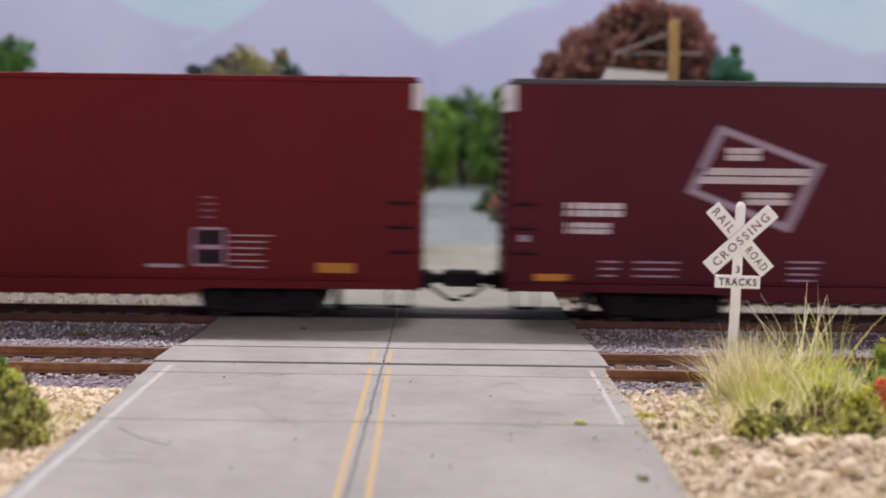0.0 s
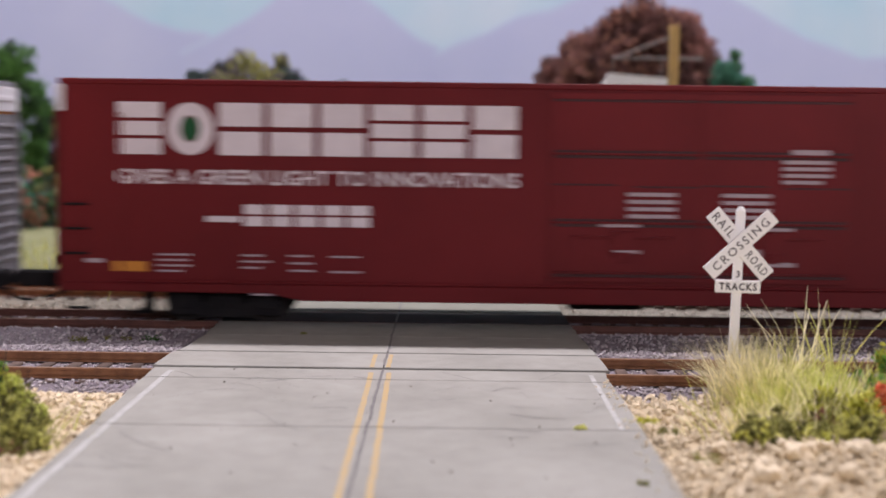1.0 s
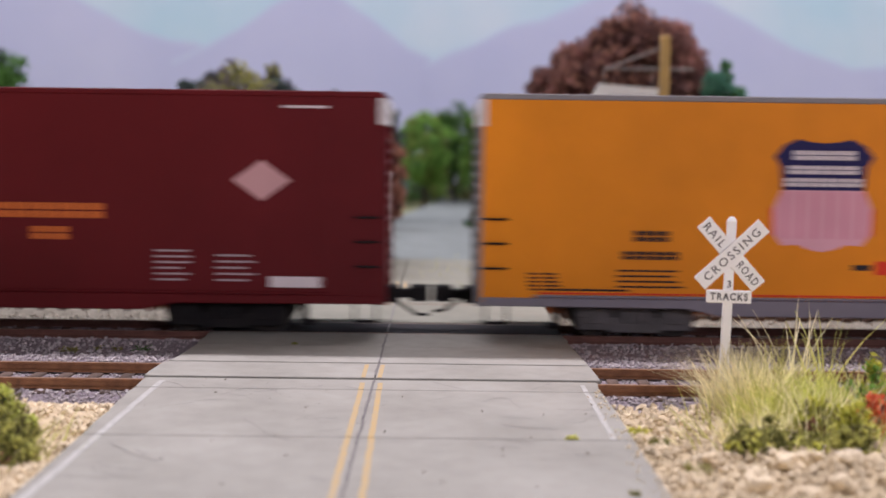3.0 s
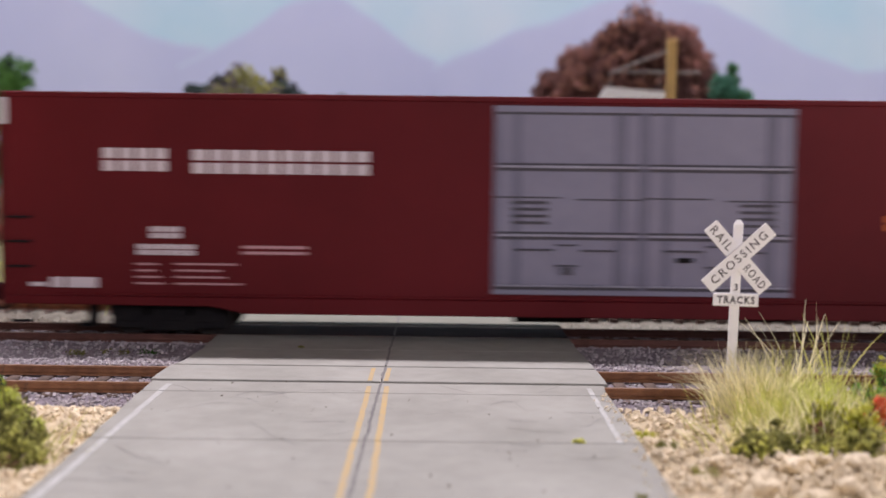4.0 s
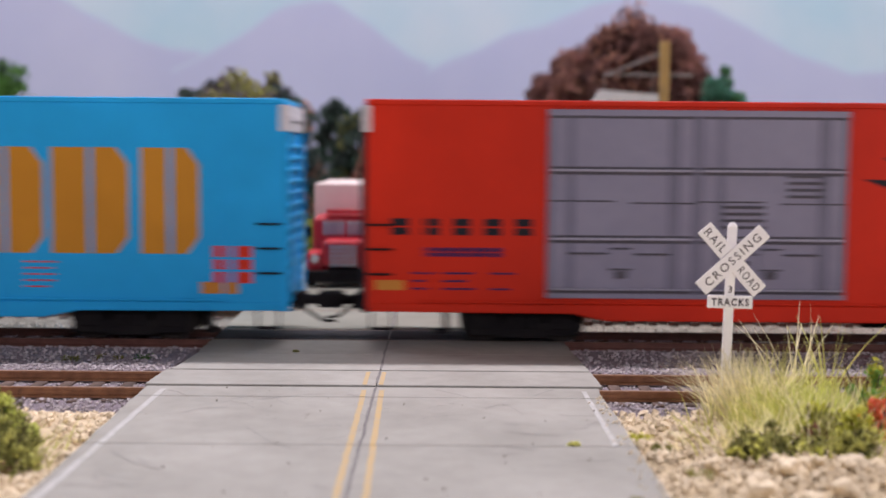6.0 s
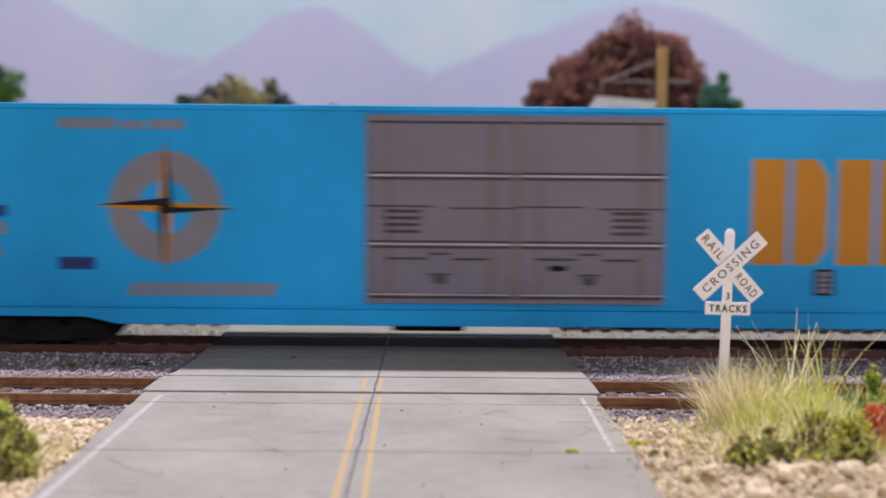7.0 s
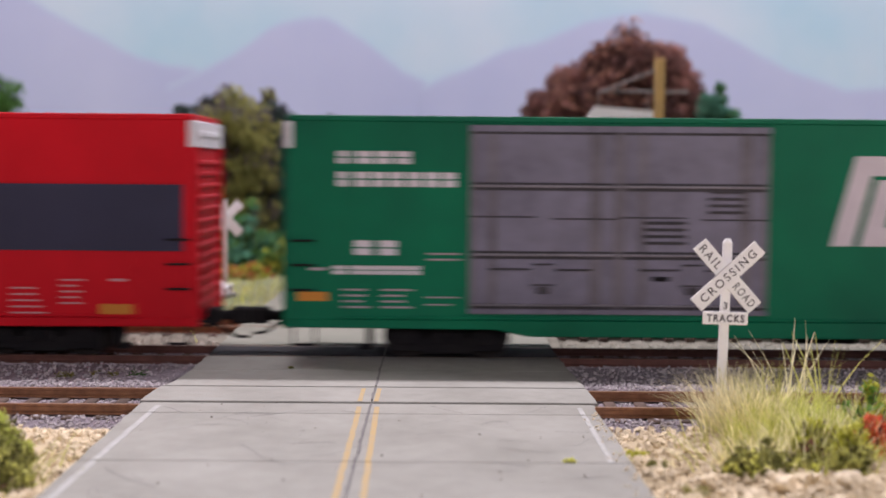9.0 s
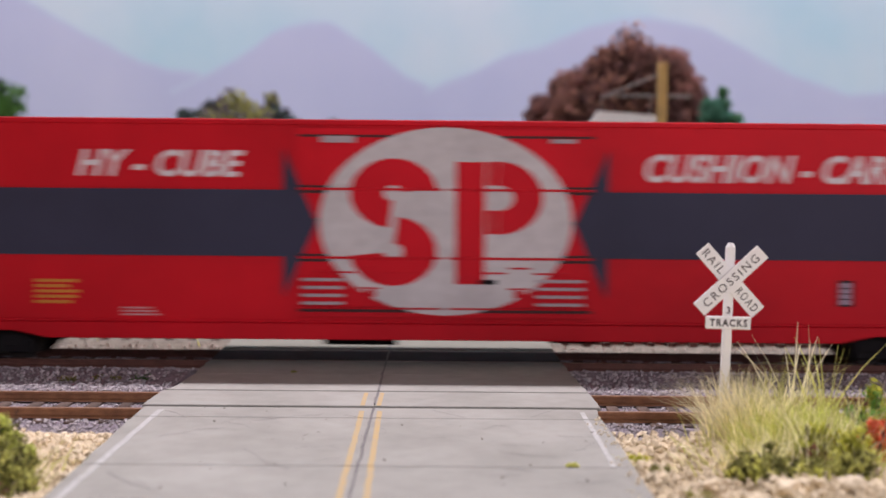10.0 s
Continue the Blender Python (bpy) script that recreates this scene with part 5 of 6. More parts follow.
def near_plants():
    bush(53, -118, 4.6, 4.6, F_OLIVE, "dark olive low bush on the stony bank", 401, F_OLIVE, 0.9, 40)
    bush(49.5, -122, 3.4, 3.8, F_OLIVE, "dark green low bush on the stony bank", 402, F_GRASS, 0.8, 36)
    bush(59.5, -119, 3.6, 3.6, F_OLIVE, "olive and brown bush on the stony bank", 403, F_GRASS, 0.9, 50)
    bush(63, -111, 5.0, 6.5, F_GRASS, "pale yellow-green bush among the grass", 404, F_YELLOW, 0.9, 60)
    bush(75.5, -101, 5.4, 11.0, F_BRIGHT, "bright green bush beside the track", 405, F_YELLOW, 1.0, 60)
    bush(73.2, -112, 3.4, 10.4, F_RED, "orange-red flowering bush on the bank", 406, F_RED, 1.1, 34)
    bush(67.5, -117, 4.2, 7.0, F_GRASS, "yellow-green bush on the bank's edge", 407, F_YELLOW, 0.9, 40)
    bush(66.0, -124, 3.6, 5.6, F_OLIVE, "olive bush on the bank's edge", 413, F_GRASS, 0.9, 40)
    bush(62.0, -116, 3.0, 4.6, F_ROSE, "small reddish brown bush among the grass", 412, F_OLIVE, 0.8, 40)
    bush(-67.5, -126, 6.0, 9.0, F_OLIVE, "olive green bush beside the road", 408, F_GRASS, 1.0, 46)
    bush(-69.0, -120, 5.0, 10.6, F_OLIVE, "green bush with yellow blossoms beside the road", 409, F_LIME, 1.0, 46)
    bush(-74, -116, 5.0, 13.2, F_YELLOW, "yellow blossoming bush beside the road", 410, F_BRIGHT, 1.0, 50)
    bush(-70, -133, 5.5, 6.0, F_OLIVE, "brownish olive bush beside the road", 411, F_ROSE, 1.0, 46)


def weeds():
    """Small green crumbs of moss and weed on the road and in the ballast."""
    for i, (x, y, z, r, material) in enumerate(((22.1, -118.4, 0.1, 0.9, F_GRASS), (27.3, -150, 0.1, 0.7, F_OLIVE), (-33.4, -28, 0.1, 0.6, F_OLIVE),
                                                (-75, -36, -0.8, 3.0, F_OLIVE), (-68, -35, -0.8, 2.4, F_GREEN), (-84, -37, -0.8, 2.2, F_OLIVE), (34, -112, -0.3, 1.6, F_YELLOW), (36, -121, 0, 1.8, F_OLIVE), (38.5, -137, 0, 2.0, F_OLIVE))):
        rng = random.Random(900 + i)
        me = leaf_mesh("weed", [(rng.uniform(-r, r) * MM, rng.uniform(-r, r) * 0.5 * MM, rng.uniform(0.1, 0.3) * r * MM, r * 0.3 * MM) for _ in range(12)], 12, 0.5 * MM, material, 900 + i, True)
        ob = tagged(new("weed", me), "small green weed growing on the ground", "weed", "weeds by the crossing")
        ob.location = (x * MM, y * MM, z * MM)


def grass(name, centre, spread, n, lengths, lean, material, label, seed, width=0.34):
    """A tuft of long thin bent blades."""
    rng = random.Random(seed)
    verts, faces = [], []
    for _ in range(n):
        x, y = centre[0] + rng.gauss(0, spread[0]), centre[1] + rng.gauss(0, spread[1])
        z = height(x, y) - 0.4
        ln, w = rng.uniform(*lengths), width * rng.uniform(0.5, 1.1)
        dx, dy = rng.gauss((x - centre[0]) / (spread[0] * 2.4) * lean, lean * 0.55), rng.gauss(0, lean * 0.5)
        tw = rng.uniform(-0.9, 0.9)
        b = len(verts)
        for k in range(5):
            u = k / 4
            px, py, pz = x + dx * ln * u ** 1.7, y + dy * ln * u ** 1.7, z + ln * u * (1 - 0.22 * u * min(1.5, dx * dx + dy * dy))
            ww = w * (1 - u * 0.85)
            for s in (-1, 1):
                verts.append(((px + s * ww / 2 * math.cos(tw)) * MM, (py + s * ww / 2 * math.sin(tw)) * MM, pz * MM))
        faces += [(b + 2 * k, b + 2 * k + 1, b + 2 * k + 3, b + 2 * k + 2) for k in range(4)]
    me = bpy.data.meshes.new(name)
    me.from_pydata(verts, [], faces)
    me.materials.append(material)
    return tagged(new(name, me), label, "grass", kind="stuff")


def grasses():
    grass("grass_tuft", (54.6, -91), (2.0, 2.4), 420, (7, 14.5), 0.62, F_STRAW, "tall straw-coloured dry grass round the sign post", 1, 0.3)
    grass("grass_tuft", (57.5, -95), (2.8, 3), 240, (6, 12.5), 0.6, F_STRAW, "pale dry grass beside the sign post", 2, 0.3)
    grass("grass_tuft", (60.5, -93), (2.4, 2.4), 150, (8, 15), 0.55, F_GRASS, "yellow-green leaning grass beside the track", 3, 0.28)
    grass("grass_tuft", (66.2, -91), (1.3, 1.5), 13, (16, 21.5), 0.42, F_STRAW, "long dry stalks beside the track", 4, 0.6)
    grass("grass_tuft", (71.2, -92), (1.0, 1.5), 12, (13, 19.5), 0.5, F_GRASS, "long yellow-green stalks beside the track", 5, 0.6)
    grass("grass_tuft", (76, -97), (4.0, 3), 140, (5, 11), 0.6, F_GRASS, "yellow-green grass beside the track", 6)
    grass("grass_tuft", (67, -97), (4.4, 3), 260, (3.5, 7.5), 0.9, F_LIME, "low lime-green grass beside the track", 14, 0.28)
    grass("grass_tuft", (59, -108), (7.0, 4), 420, (4, 9), 0.7, F_GRASS, "short yellow-green grass on the bank", 7)
    grass("grass_tuft", (56, -113), (6.0, 3), 260, (3, 7), 0.8, F_STRAW, "short dry grass on the bank", 11)
    grass("grass_tuft", (66, -107), (5.0, 4), 260, (5, 11), 0.7, F_STRAW, "dry grass on the bank", 12)
    grass("grass_tuft", (64, -120), (6.0, 3), 160, (3, 6), 0.8, F_GRASS, "short grass on the bank", 13)
    grass("grass_tuft", (65, -102), (4.5, 3), 220, (4, 8), 0.9, F_LIME, "lime-green tangled grass on the bank", 15, 0.26)
    grass("grass_tuft", (72, -104), (4.0, 3), 220, (4, 9), 0.9, F_LIME, "lime-green tangled grass on the bank", 16)
    grass("grass_tuft", (67.5, -95), (3.2, 2.2), 240, (5, 9.5), 0.9, F_LIME, "lime-green drooping grass beside the track", 19, 0.3)
    grass("grass_tuft", (64, -103), (3.6, 2.6), 300, (5, 9), 0.9, F_LIME, "lime-green drooping grass on the bank", 17, 0.3)
    grass("grass_tuft", (69, -106), (3.0, 2.6), 200, (4, 8), 0.9, F_LIME, "lime-green drooping grass on the bank", 18, 0.3)
    grass("grass_tuft", (-70, -124), (4.0, 5), 160, (4, 9), 0.7, F_GRASS, "short green grass beside the road", 8)
    grass("grass_tuft", (60, 150), (40, 30), 700, (3, 8), 0.6, F_GRASS, "pale green grass behind the far track", 9, 0.5)
    grass("grass_tuft", (-120, 150), (50, 30), 700, (3, 8), 0.6, F_GRASS, "pale green grass behind the far track", 10, 0.5)


def stones(name, material, label, n, seed, place, sizes, lift=0.2):
    """Loose angular stones: distorted octahedra lying on the ground."""
    rng = np.random.RandomState(seed)
    shape = np.array(((1, 0, 0), (0, 1, 0), (-1, 0, 0), (0, -1, 0), (0, 0, 1), (0, 0, -1)), float)
    tri = np.array(((0, 1, 4), (1, 2, 4), (2, 3, 4), (3, 0, 4), (1, 0, 5), (2, 1, 5), (3, 2, 5), (0, 3, 5)))
    verts, faces = [], []
    for i in range(n):
        x, y = place(rng)
        s = sizes[0] + (sizes[1] - sizes[0]) * rng.rand() ** 2.2
        v = shape * (0.6 + 0.7 * rng.rand(6, 1)) * np.array((1, 0.9, 0.7)) * s / 2
        a, b = rng.rand(2) * 6.28
        ca, sa, cb, sb = math.cos(a), math.sin(a), math.cos(b * 0.15), math.sin(b * 0.15)
        v = v @ np.array(((ca, -sa, 0), (sa, ca, 0), (0, 0, 1))) @ np.array(((cb, 0, sb), (0, 1, 0), (-sb, 0, cb)))
        v += np.array((x, y, (height(x, y) if lift < 1 else 0.0) + s * min(lift, 0.2)))
        verts.append(v * MM)
        faces.append(tri + 6 * i)
    me = bpy.data.meshes.new(name)
    me.from_pydata(np.concatenate(verts).tolist(), [], np.concatenate(faces).tolist())
    me.materials.append(material)
    return tagged(new(name, me), label, "gravel", kind="stuff")


def off_road(rng, x0, x1):
    while True:
        x = x0 + (x1 - x0) * rng.rand()
        if not ROAD_X[0] - 0.6 < x < ROAD_X[1] + 0.6:
            return x


def gravel():
    def on_track(c, half, x0=-150, x1=150):
        def place(rng):
            while True:
                y = c + (rng.rand() * 2 - 1) * half
                if min(abs(y - c - 8.8), abs(y - c + 8.8)) > 1.5:
                    return off_road(rng, x0, x1), y
        return place

    def shoulder(rng):
        return off_road(rng, -125, 100), -63 + rng.choice((-1, 1)) * (10.4 + 9.6 * rng.rand())

    def between_ties(rng):
        x = off_road(rng, -125, 100)
        x = -2990 + 6.4 * round((x + 2990) / 6.4) + 3.2 + 1.7 * (rng.rand() * 2 - 1)
        return x, -63 + 7.0 * (rng.rand() * 2 - 1)

    stones("ballast", M_STONE, "grey angular ballast stones beside the near track", 4400, 21, shoulder, (0.5, 1.4))
    stones("ballast", M_STONE, "grey angular ballast stones between the near track's ties", 900, 33, between_ties, (0.5, 1.2))
    stones("ballast", M_STONE, "grey angular ballast stones between the tracks", 3400, 22, lambda r: (off_road(r, -140, 110), -52 + 37 * r.rand() ** 1.7), (0.5, 1.4))
    stones("ballast", M_STONE, "grey angular ballast stones round the train's track", 3000, 23, on_track(0, 17), (0.6, 1.4))
    stones("ballast", M_PALE, "pale tan ballast stones round the far track", 900, 24, on_track(57, 24, -170, -58), (0.5, 1.1))
    stones("ballast", M_PALE, "pale tan gravel between the rear tracks", 1700, 25, lambda r: (-170 + 112 * r.rand(), 16 + 24 * r.rand()), (0.8, 1.9))
    stones("ballast", M_PALE, "pale tan gravel beside the far track's tie ends", 1100, 32, lambda r: (32 + 138 * r.rand(), 14 + 28 * r.rand()), (0.6, 1.4))
    stones("road_grit", M_ROCK, "tan grit strewn along the road's edge", 150, 28, lambda r: (31.4 - 3 * r.rand() ** 3, -168 + 90 * r.rand()), (0.25, 0.9), 4.0)
    stones("road_grit", M_GRIT, "brown specks of dirt on the road", 60, 31, lambda r: (-56 + 86 * r.rand(), -172 + 105 * r.rand() ** 0.8), (0.2, 0.6), 4.0)
    stones("bank_gravel", M_ROCK, "tan crushed stones on the bank", 5200, 26, lambda r: (31.8 + 62 * r.rand(), -172 + 93.5 * r.rand()), (0.7, 2.6), 0.25)
    stones("bank_gravel", M_ROCK, "tan crushed stones on the bank", 3600, 27, lambda r: (-100 + 41.8 * r.rand(), -165 + 85 * r.rand()), (0.7, 2.4), 0.25)


M_PALE = mat("pale_stone", (0.44, 0.41, 0.34), (0.29, 0.27, 0.225), 500, 0.95, per=0.4)


def boulder(x, y, s, seed):
    rng = random.Random(seed)
    bm = bmesh.new()
    bmesh.ops.create_icosphere(bm, subdivisions=3, radius=s * MM / 2)
    for v in bm.verts:
        p = v.co / (s * MM)
        k = 0.85 + 0.5 * noise.noise(p * 2.2 + Vector((seed, 0, 0))) + 0.22 * noise.noise(p * 6 + Vector((0, seed, 0)))
        v.co = v.co * k
        v.co.z *= 0.72
    ob = solid("rock", bm, M_ROCK, "tan weathered rock lying on the stony bank", "rock", "rocks on the bank")
    ob.matrix_world = pose(x * MM, y * MM, (height(x, y) + s * 0.2) * MM, 0, 0, rng.uniform(0, 360))


def boulders():
    spots = ((46, -141, 6.5), (53, -132, 5.2), (57.5, -128, 4.2), (61, -136, 4.8), (50, -150, 5), (39, -136, 3.2), (37, -118, 2.8), (41, -108, 3.0), (44, -100, 3.4), (36.5, -98, 2.4),
             (48.5, -112, 3.0), (66, -123, 3.4), (43.5, -125, 3.6), (36, -146, 3), (57, -145, 4.6), (64, -146, 5), (-62, -104, 2.6), (-66, -98, 3.2), (-63, -118, 2.2), (-61, -141, 2.4), (-64.5, -149, 3), (-72, -92, 2.8),
             (-70, -105, 2.4), (40, -90, 2.4), (47, -93, 2.8), (34.5, -108, 1.9), (34.8, -127, 2.0), (59, -117, 2.4), (70, -136, 4), (-60.5, -128, 1.8))
    for i, (x, y, s) in enumerate(spots):
        boulder(x, y, s, 500 + i)


def text_mesh(name, text, m, h, width=None, bold=0.0, spread=1.0):
    """Flat lettering of height h in the xz plane of the pose m, centred, facing -y."""
    cu = bpy.data.curves.new(name, "FONT")
    cu.body, cu.offset, cu.resolution_u, cu.space_character = text, bold, 3, spread
    tmp = bpy.data.objects.new(name, cu)
    scene.collection.objects.link(tmp)
    bpy.context.view_layer.update()
    me = bpy.data.meshes.new_from_object(tmp.evaluated_get(bpy.context.evaluated_depsgraph_get()))
    bpy.data.objects.remove(tmp)
    co = np.array([v.co[:] for v in me.vertices])
    lo, hi = co.min(0), co.max(0)
    s = h / (hi[1] - lo[1])
    sx = width / (hi[0] - lo[0]) if width else s
    for v in me.vertices:
        v.co = m @ Vector(((v.co.x - (lo[0] + hi[0]) / 2) * sx, 0, (v.co.y - (lo[1] + hi[1]) / 2) * s))
    me.materials.clear()
    me.materials.append(M_INK)
    return me


def crossbuck():
    """The white crossing sign: post, two crossed blades with black lettering, and the count board."""
    x, y = 53.6, -86.0
    z = height(x, y)
    ob = thing("crossing_sign", pose(x * MM, y * MM, z * MM, 0, 1.2, 0), "white wooden railroad crossing sign beside the road", "crossing sign")
    top = 34.6 - z
    bm = bmesh.new()
    boxmm(bm, -0.85, 0.85, -0.55, 0.55, -1, top - 0.8)
    soften(bm, 0.00018, 2)
    part("post", bm, M_SIGN, ob)
    bm = bmesh.new()
    cyl(bm, (0, 0, (top - 0.85) * MM), (0, 0, (top - 0.1) * MM), 0.95 * MM, 0.45 * MM, 10)
    part("post_cap", bm, M_SIGN, ob)
    cz = top - 7.0
    for name, turn, yy, texts in (("blade", 47.0, -0.85, (("RAIL", -4.75), ("ROAD", 4.75))), ("blade", -44.3, -1.35, (("CROSSING", 0.0),))):
        m = pose(0, yy * MM, cz * MM, 0, turn, 0)
        bm = bmesh.new()
        boxmm(bm, -7.95, 7.95, -0.22, 0.22, -1.55, 1.55)
        soften(bm, 0.00015, 2)
        bl = part(name, bm, M_SIGN, ob)
        bl.matrix_basis = m
        for t, off in texts:
            part("lettering", text_mesh("lettering", t, pose(off * MM, -0.26 * MM, 0), 1.55 * MM, 13.2 * MM if t == "CROSSING" else 5.1 * MM, 0.004, 1.3), None, bl, "black block letters")
    bm = bmesh.new()
    boxmm(bm, -4.2, 4.2, -1.0, -0.5, top - 16.1, top - 13.7)
    soften(bm, 0.00012, 1)
    board = part("count_board", bm, M_SIGN, ob)
    part("lettering", text_mesh("lettering", "TRACKS", pose(0, -1.04 * MM, (top - 14.9) * MM), 1.4 * MM, 7.0 * MM, 0.03, 1.25), None, board)
    part("lettering", text_mesh("lettering", "3", pose(0, -0.60 * MM, (top - 12.6) * MM), 1.3 * MM, None, 0.02), None, ob)
    # the far sign, seen from its back
    x, y, ztop = from_view(412, 284, 470)
    z = height(x, y)
    far = thing("crossing_sign", pose(x * MM, y * MM, z * MM), "white crossing sign seen from its plain back", "crossing sign")
    h = ztop - z
    bm = bmesh.new()
    boxmm(bm, -0.9, 0.9, -0.6, 0.6, -1, h)
    part("post", bm, M_SIGN, far)
    for turn in (45, -45):
        bm = bmesh.new()
        boxmm(bm, -8.2, 8.2, 0.6, 1.0, -1.8, 1.8)
        soften(bm, 0.00012, 1)
        bl = part("blade", bm, M_SIGN, far)
        bl.matrix_basis = pose(0, (0 if turn > 0 else 0.5) * MM, (h - 7) * MM, 0, turn, 0)


def signs():
    M_CREAM = mat("sign_cream", (0.72, 0.60, 0.40), (0.62, 0.52, 0.36), 100, 0.7)
    M_BROWN = mat("sign_brown", (0.20, 0.055, 0.045), (0.26, 0.09, 0.075), 90, 0.7)
    M_TEALS = mat("sign_teal", (0.02, 0.16, 0.15), (0.015, 0.12, 0.12), 200, 0.6)
    M_POLE = mat("pole_yellow", (0.62, 0.40, 0.14), (0.50, 0.33, 0.13), 200, 0.7)
    M_PINKS = mat("sign_print", (0.40, 0.22, 0.19), (0.30, 0.14, 0.12), 300, 0.7)
    # signboard with an arched cream head
    d = 560
    xa, y, zt = from_view(150, 218, d)
    xb, _, zb = from_view(352, 342, d)
    xc = (xa + xb) / 2
    g = height(xc, y)
    ob = thing("billboard", pose(xc * MM, y * MM, g * MM, 0, 0, 4), "cream and brown signboard with faded white print", "billboard")
    w, z0, z1 = (xb - xa) / 2, zb - g, zt - g
    zm = z1 - 10.5
    bm = bmesh.new()
    boxmm(bm, -w, w, -0.8, 0.8, z0, zm)
    soften(bm, 0.0002, 1)
    part("panel", bm, M_BROWN, ob, "brown lower panel")
    bm = bmesh.new()
    pts = [(-w, zm), (w, zm), (w, zm + 6.5), (w * 0.8, zm + 8), (w * 0.4, zm + 9.8), (0, zm + 10.5), (-w * 0.4, zm + 9.8), (-w * 0.8, zm + 8), (-w, zm + 6.5)]
    fr = [bm.verts.new((px * MM, -0.0009, pz * MM)) for px, pz in pts]
    bk = [bm.verts.new((px * MM, 0.0009, pz * MM)) for px, pz in pts]
    bm.faces.new(fr)
    bm.faces.new(bk[::-1])
    for i in range(len(pts)):
        bm.faces.new((fr[i], fr[(i + 1) % len(pts)], bk[(i + 1) % len(pts)], bk[i]))
    part("panel", bm, M_CREAM, ob, "arched cream head panel")
    for za, zb2, n, material, xw in ((zm + 2.4, zm + 5.0, 9, M_INK, 0.62), (zm - 6.5, zm - 3, 7, M_CREAM, 0.6), (zm - 12.5, zm - 8.5, 9, M_PINKS, 0.8), (zm - 18, zm - 14, 11, M_PINKS, 0.85)):
        bm = bmesh.new()
        for i in range(n):
            a = -w * xw + 2 * w * xw * i / n
            boxmm(bm, a, a + 2 * w * xw / n * 0.74, -1.15, -0.85, za, zb2)
        tagged(part("print", bm, material, ob, "faded print"), kind="stuff")
    for sx in (-0.8, 0.0, 0.8):
        bm = bmesh.new()
        boxmm(bm, sx * w - 0.9, sx * w + 0.9, 0.9, 2.7, -1, z1 - 6)
        part("post", bm, M_BARK, ob)
    # hanging sign on the yellow pole
    d = 600
    x, y, zt = from_view(1177, 40, d)
    g = height(x, y)
    ob = thing("hanging_sign", pose(x * MM, y * MM, g * MM), "tall yellow pole with a hanging white signboard", "sign")
    h = zt - g
    bm = bmesh.new()
    boxmm(bm, -2.2, 2.2, -2.2, 2.2, -1, h)
    soften(bm, 0.0003, 1)
    part("pole", bm, M_POLE, ob)
    s = d / 2180
    ax, az = -106 * s, h - 58 * s
    bm = bmesh.new()
    cyl(bm, (14 * MM, 0, az * MM), (ax * MM, 0, az * MM), 0.55 * MM, n=8)
    part("arm", bm, mat("iron_grey", (0.30, 0.27, 0.26), (0.22, 0.20, 0.19), 200, 0.6), ob)
    bm = bmesh.new()
    cyl(bm, (0, 0, (h - 5) * MM), (ax * 0.95 * MM, 0, az * MM), 0.45 * MM, n=8)
    part("brace", bm, bpy.data.materials["iron_grey"], ob)
    bm = bmesh.new()
    z1, z0 = h - 92 * s, h - 148 * s
    xl, xr, cut = -138 * s, -10 * s, 24 * s
    pts = [(xl + cut, z1 + 2), (xr, z1), (xr, z0), (xl + cut, z0), (xl, z0 + (z1 - z0) * 0.45)]
    fr = [bm.verts.new((px * MM, -0.001, pz * MM)) for px, pz in pts]
    bk = [bm.verts.new((px * MM, 0.001, pz * MM)) for px, pz in pts]
    bm.faces.new(fr)
    bm.faces.new(bk[::-1])
    for i in range(5):
        bm.faces.new((fr[i], fr[(i + 1) % 5], bk[(i + 1) % 5], bk[i]))
    bd = part("board", bm, M_SIGN, ob, "white pointed board with dark print")
    bm = bmesh.new()
    for k, (n, z) in enumerate(((8, 0.70), (5, 0.32))):
        for i in range(n):
            a = xl + cut + 4 + k * 5 + i * (3.1 if k else 3.2)
            boxmm(bm, a, a + 2.3, -1.2, -1.0, z0 + (z1 - z0) * z - 1.0, z0 + (z1 - z0) * z + 1.0)
    tagged(part("print", bm, M_INK, bd), kind="stuff")
    for px in (xl + cut + 2, xr - 3):
        bm = bmesh.new()
        cyl(bm, (px * MM, 0, (z1 - 0.5) * MM), (px * MM, 0, az * MM), 0.25 * MM, n=6)
        part("hanger", bm, bpy.data.materials["iron_grey"], ob)
    # small round-cornered sign and teal sign on posts
    x, y, zt = from_view(961, 302, 470)
    g = height(x, y)
    ob = thing("speed_sign", pose(x * MM, y * MM, g * MM), "small white speed sign on a grey post", "road sign")
    bm = bmesh.new()
    boxmm(bm, -0.5, 0.5, -0.4, 0.4, -1, zt - g - 2)
    part("post", bm, mat("post_grey", (0.45, 0.43, 0.42), (0.36, 0.34, 0.33), 200, 0.7), ob)
    bm = bmesh.new()
    boxmm(bm, -3.1, 3.1, -0.9, -0.4, zt - g - 6.6, zt - g)
    soften(bm, 0.00024, 3)
    part("plate", bm, M_SIGN, ob)
    bm = bmesh.new()
    for a in (-1.4, 0.3):
        boxmm(bm, a, a + 1.1, -1.0, -0.85, zt - g - 4.6, zt - g - 2.2)
    tagged(part("print", bm, mat("faded_ink", (0.42, 0.41, 0.42), (0.5, 0.49, 0.5), 300, 0.7), ob), kind="stuff")
    x, y, zt = from_view(1037, 346, 450)
    g = height(x, y)
    ob = thing("notice_sign", pose(x * MM, y * MM, g * MM), "teal notice sign with white print on a pale post", "sign")
    bm = bmesh.new()
    boxmm(bm, -1.4, 1.4, -0.5, 0.5, -1, zt - g - 12)
    boxmm(bm, -0.4, 0.4, -0.4, 0.4, -1, zt - g - 5)
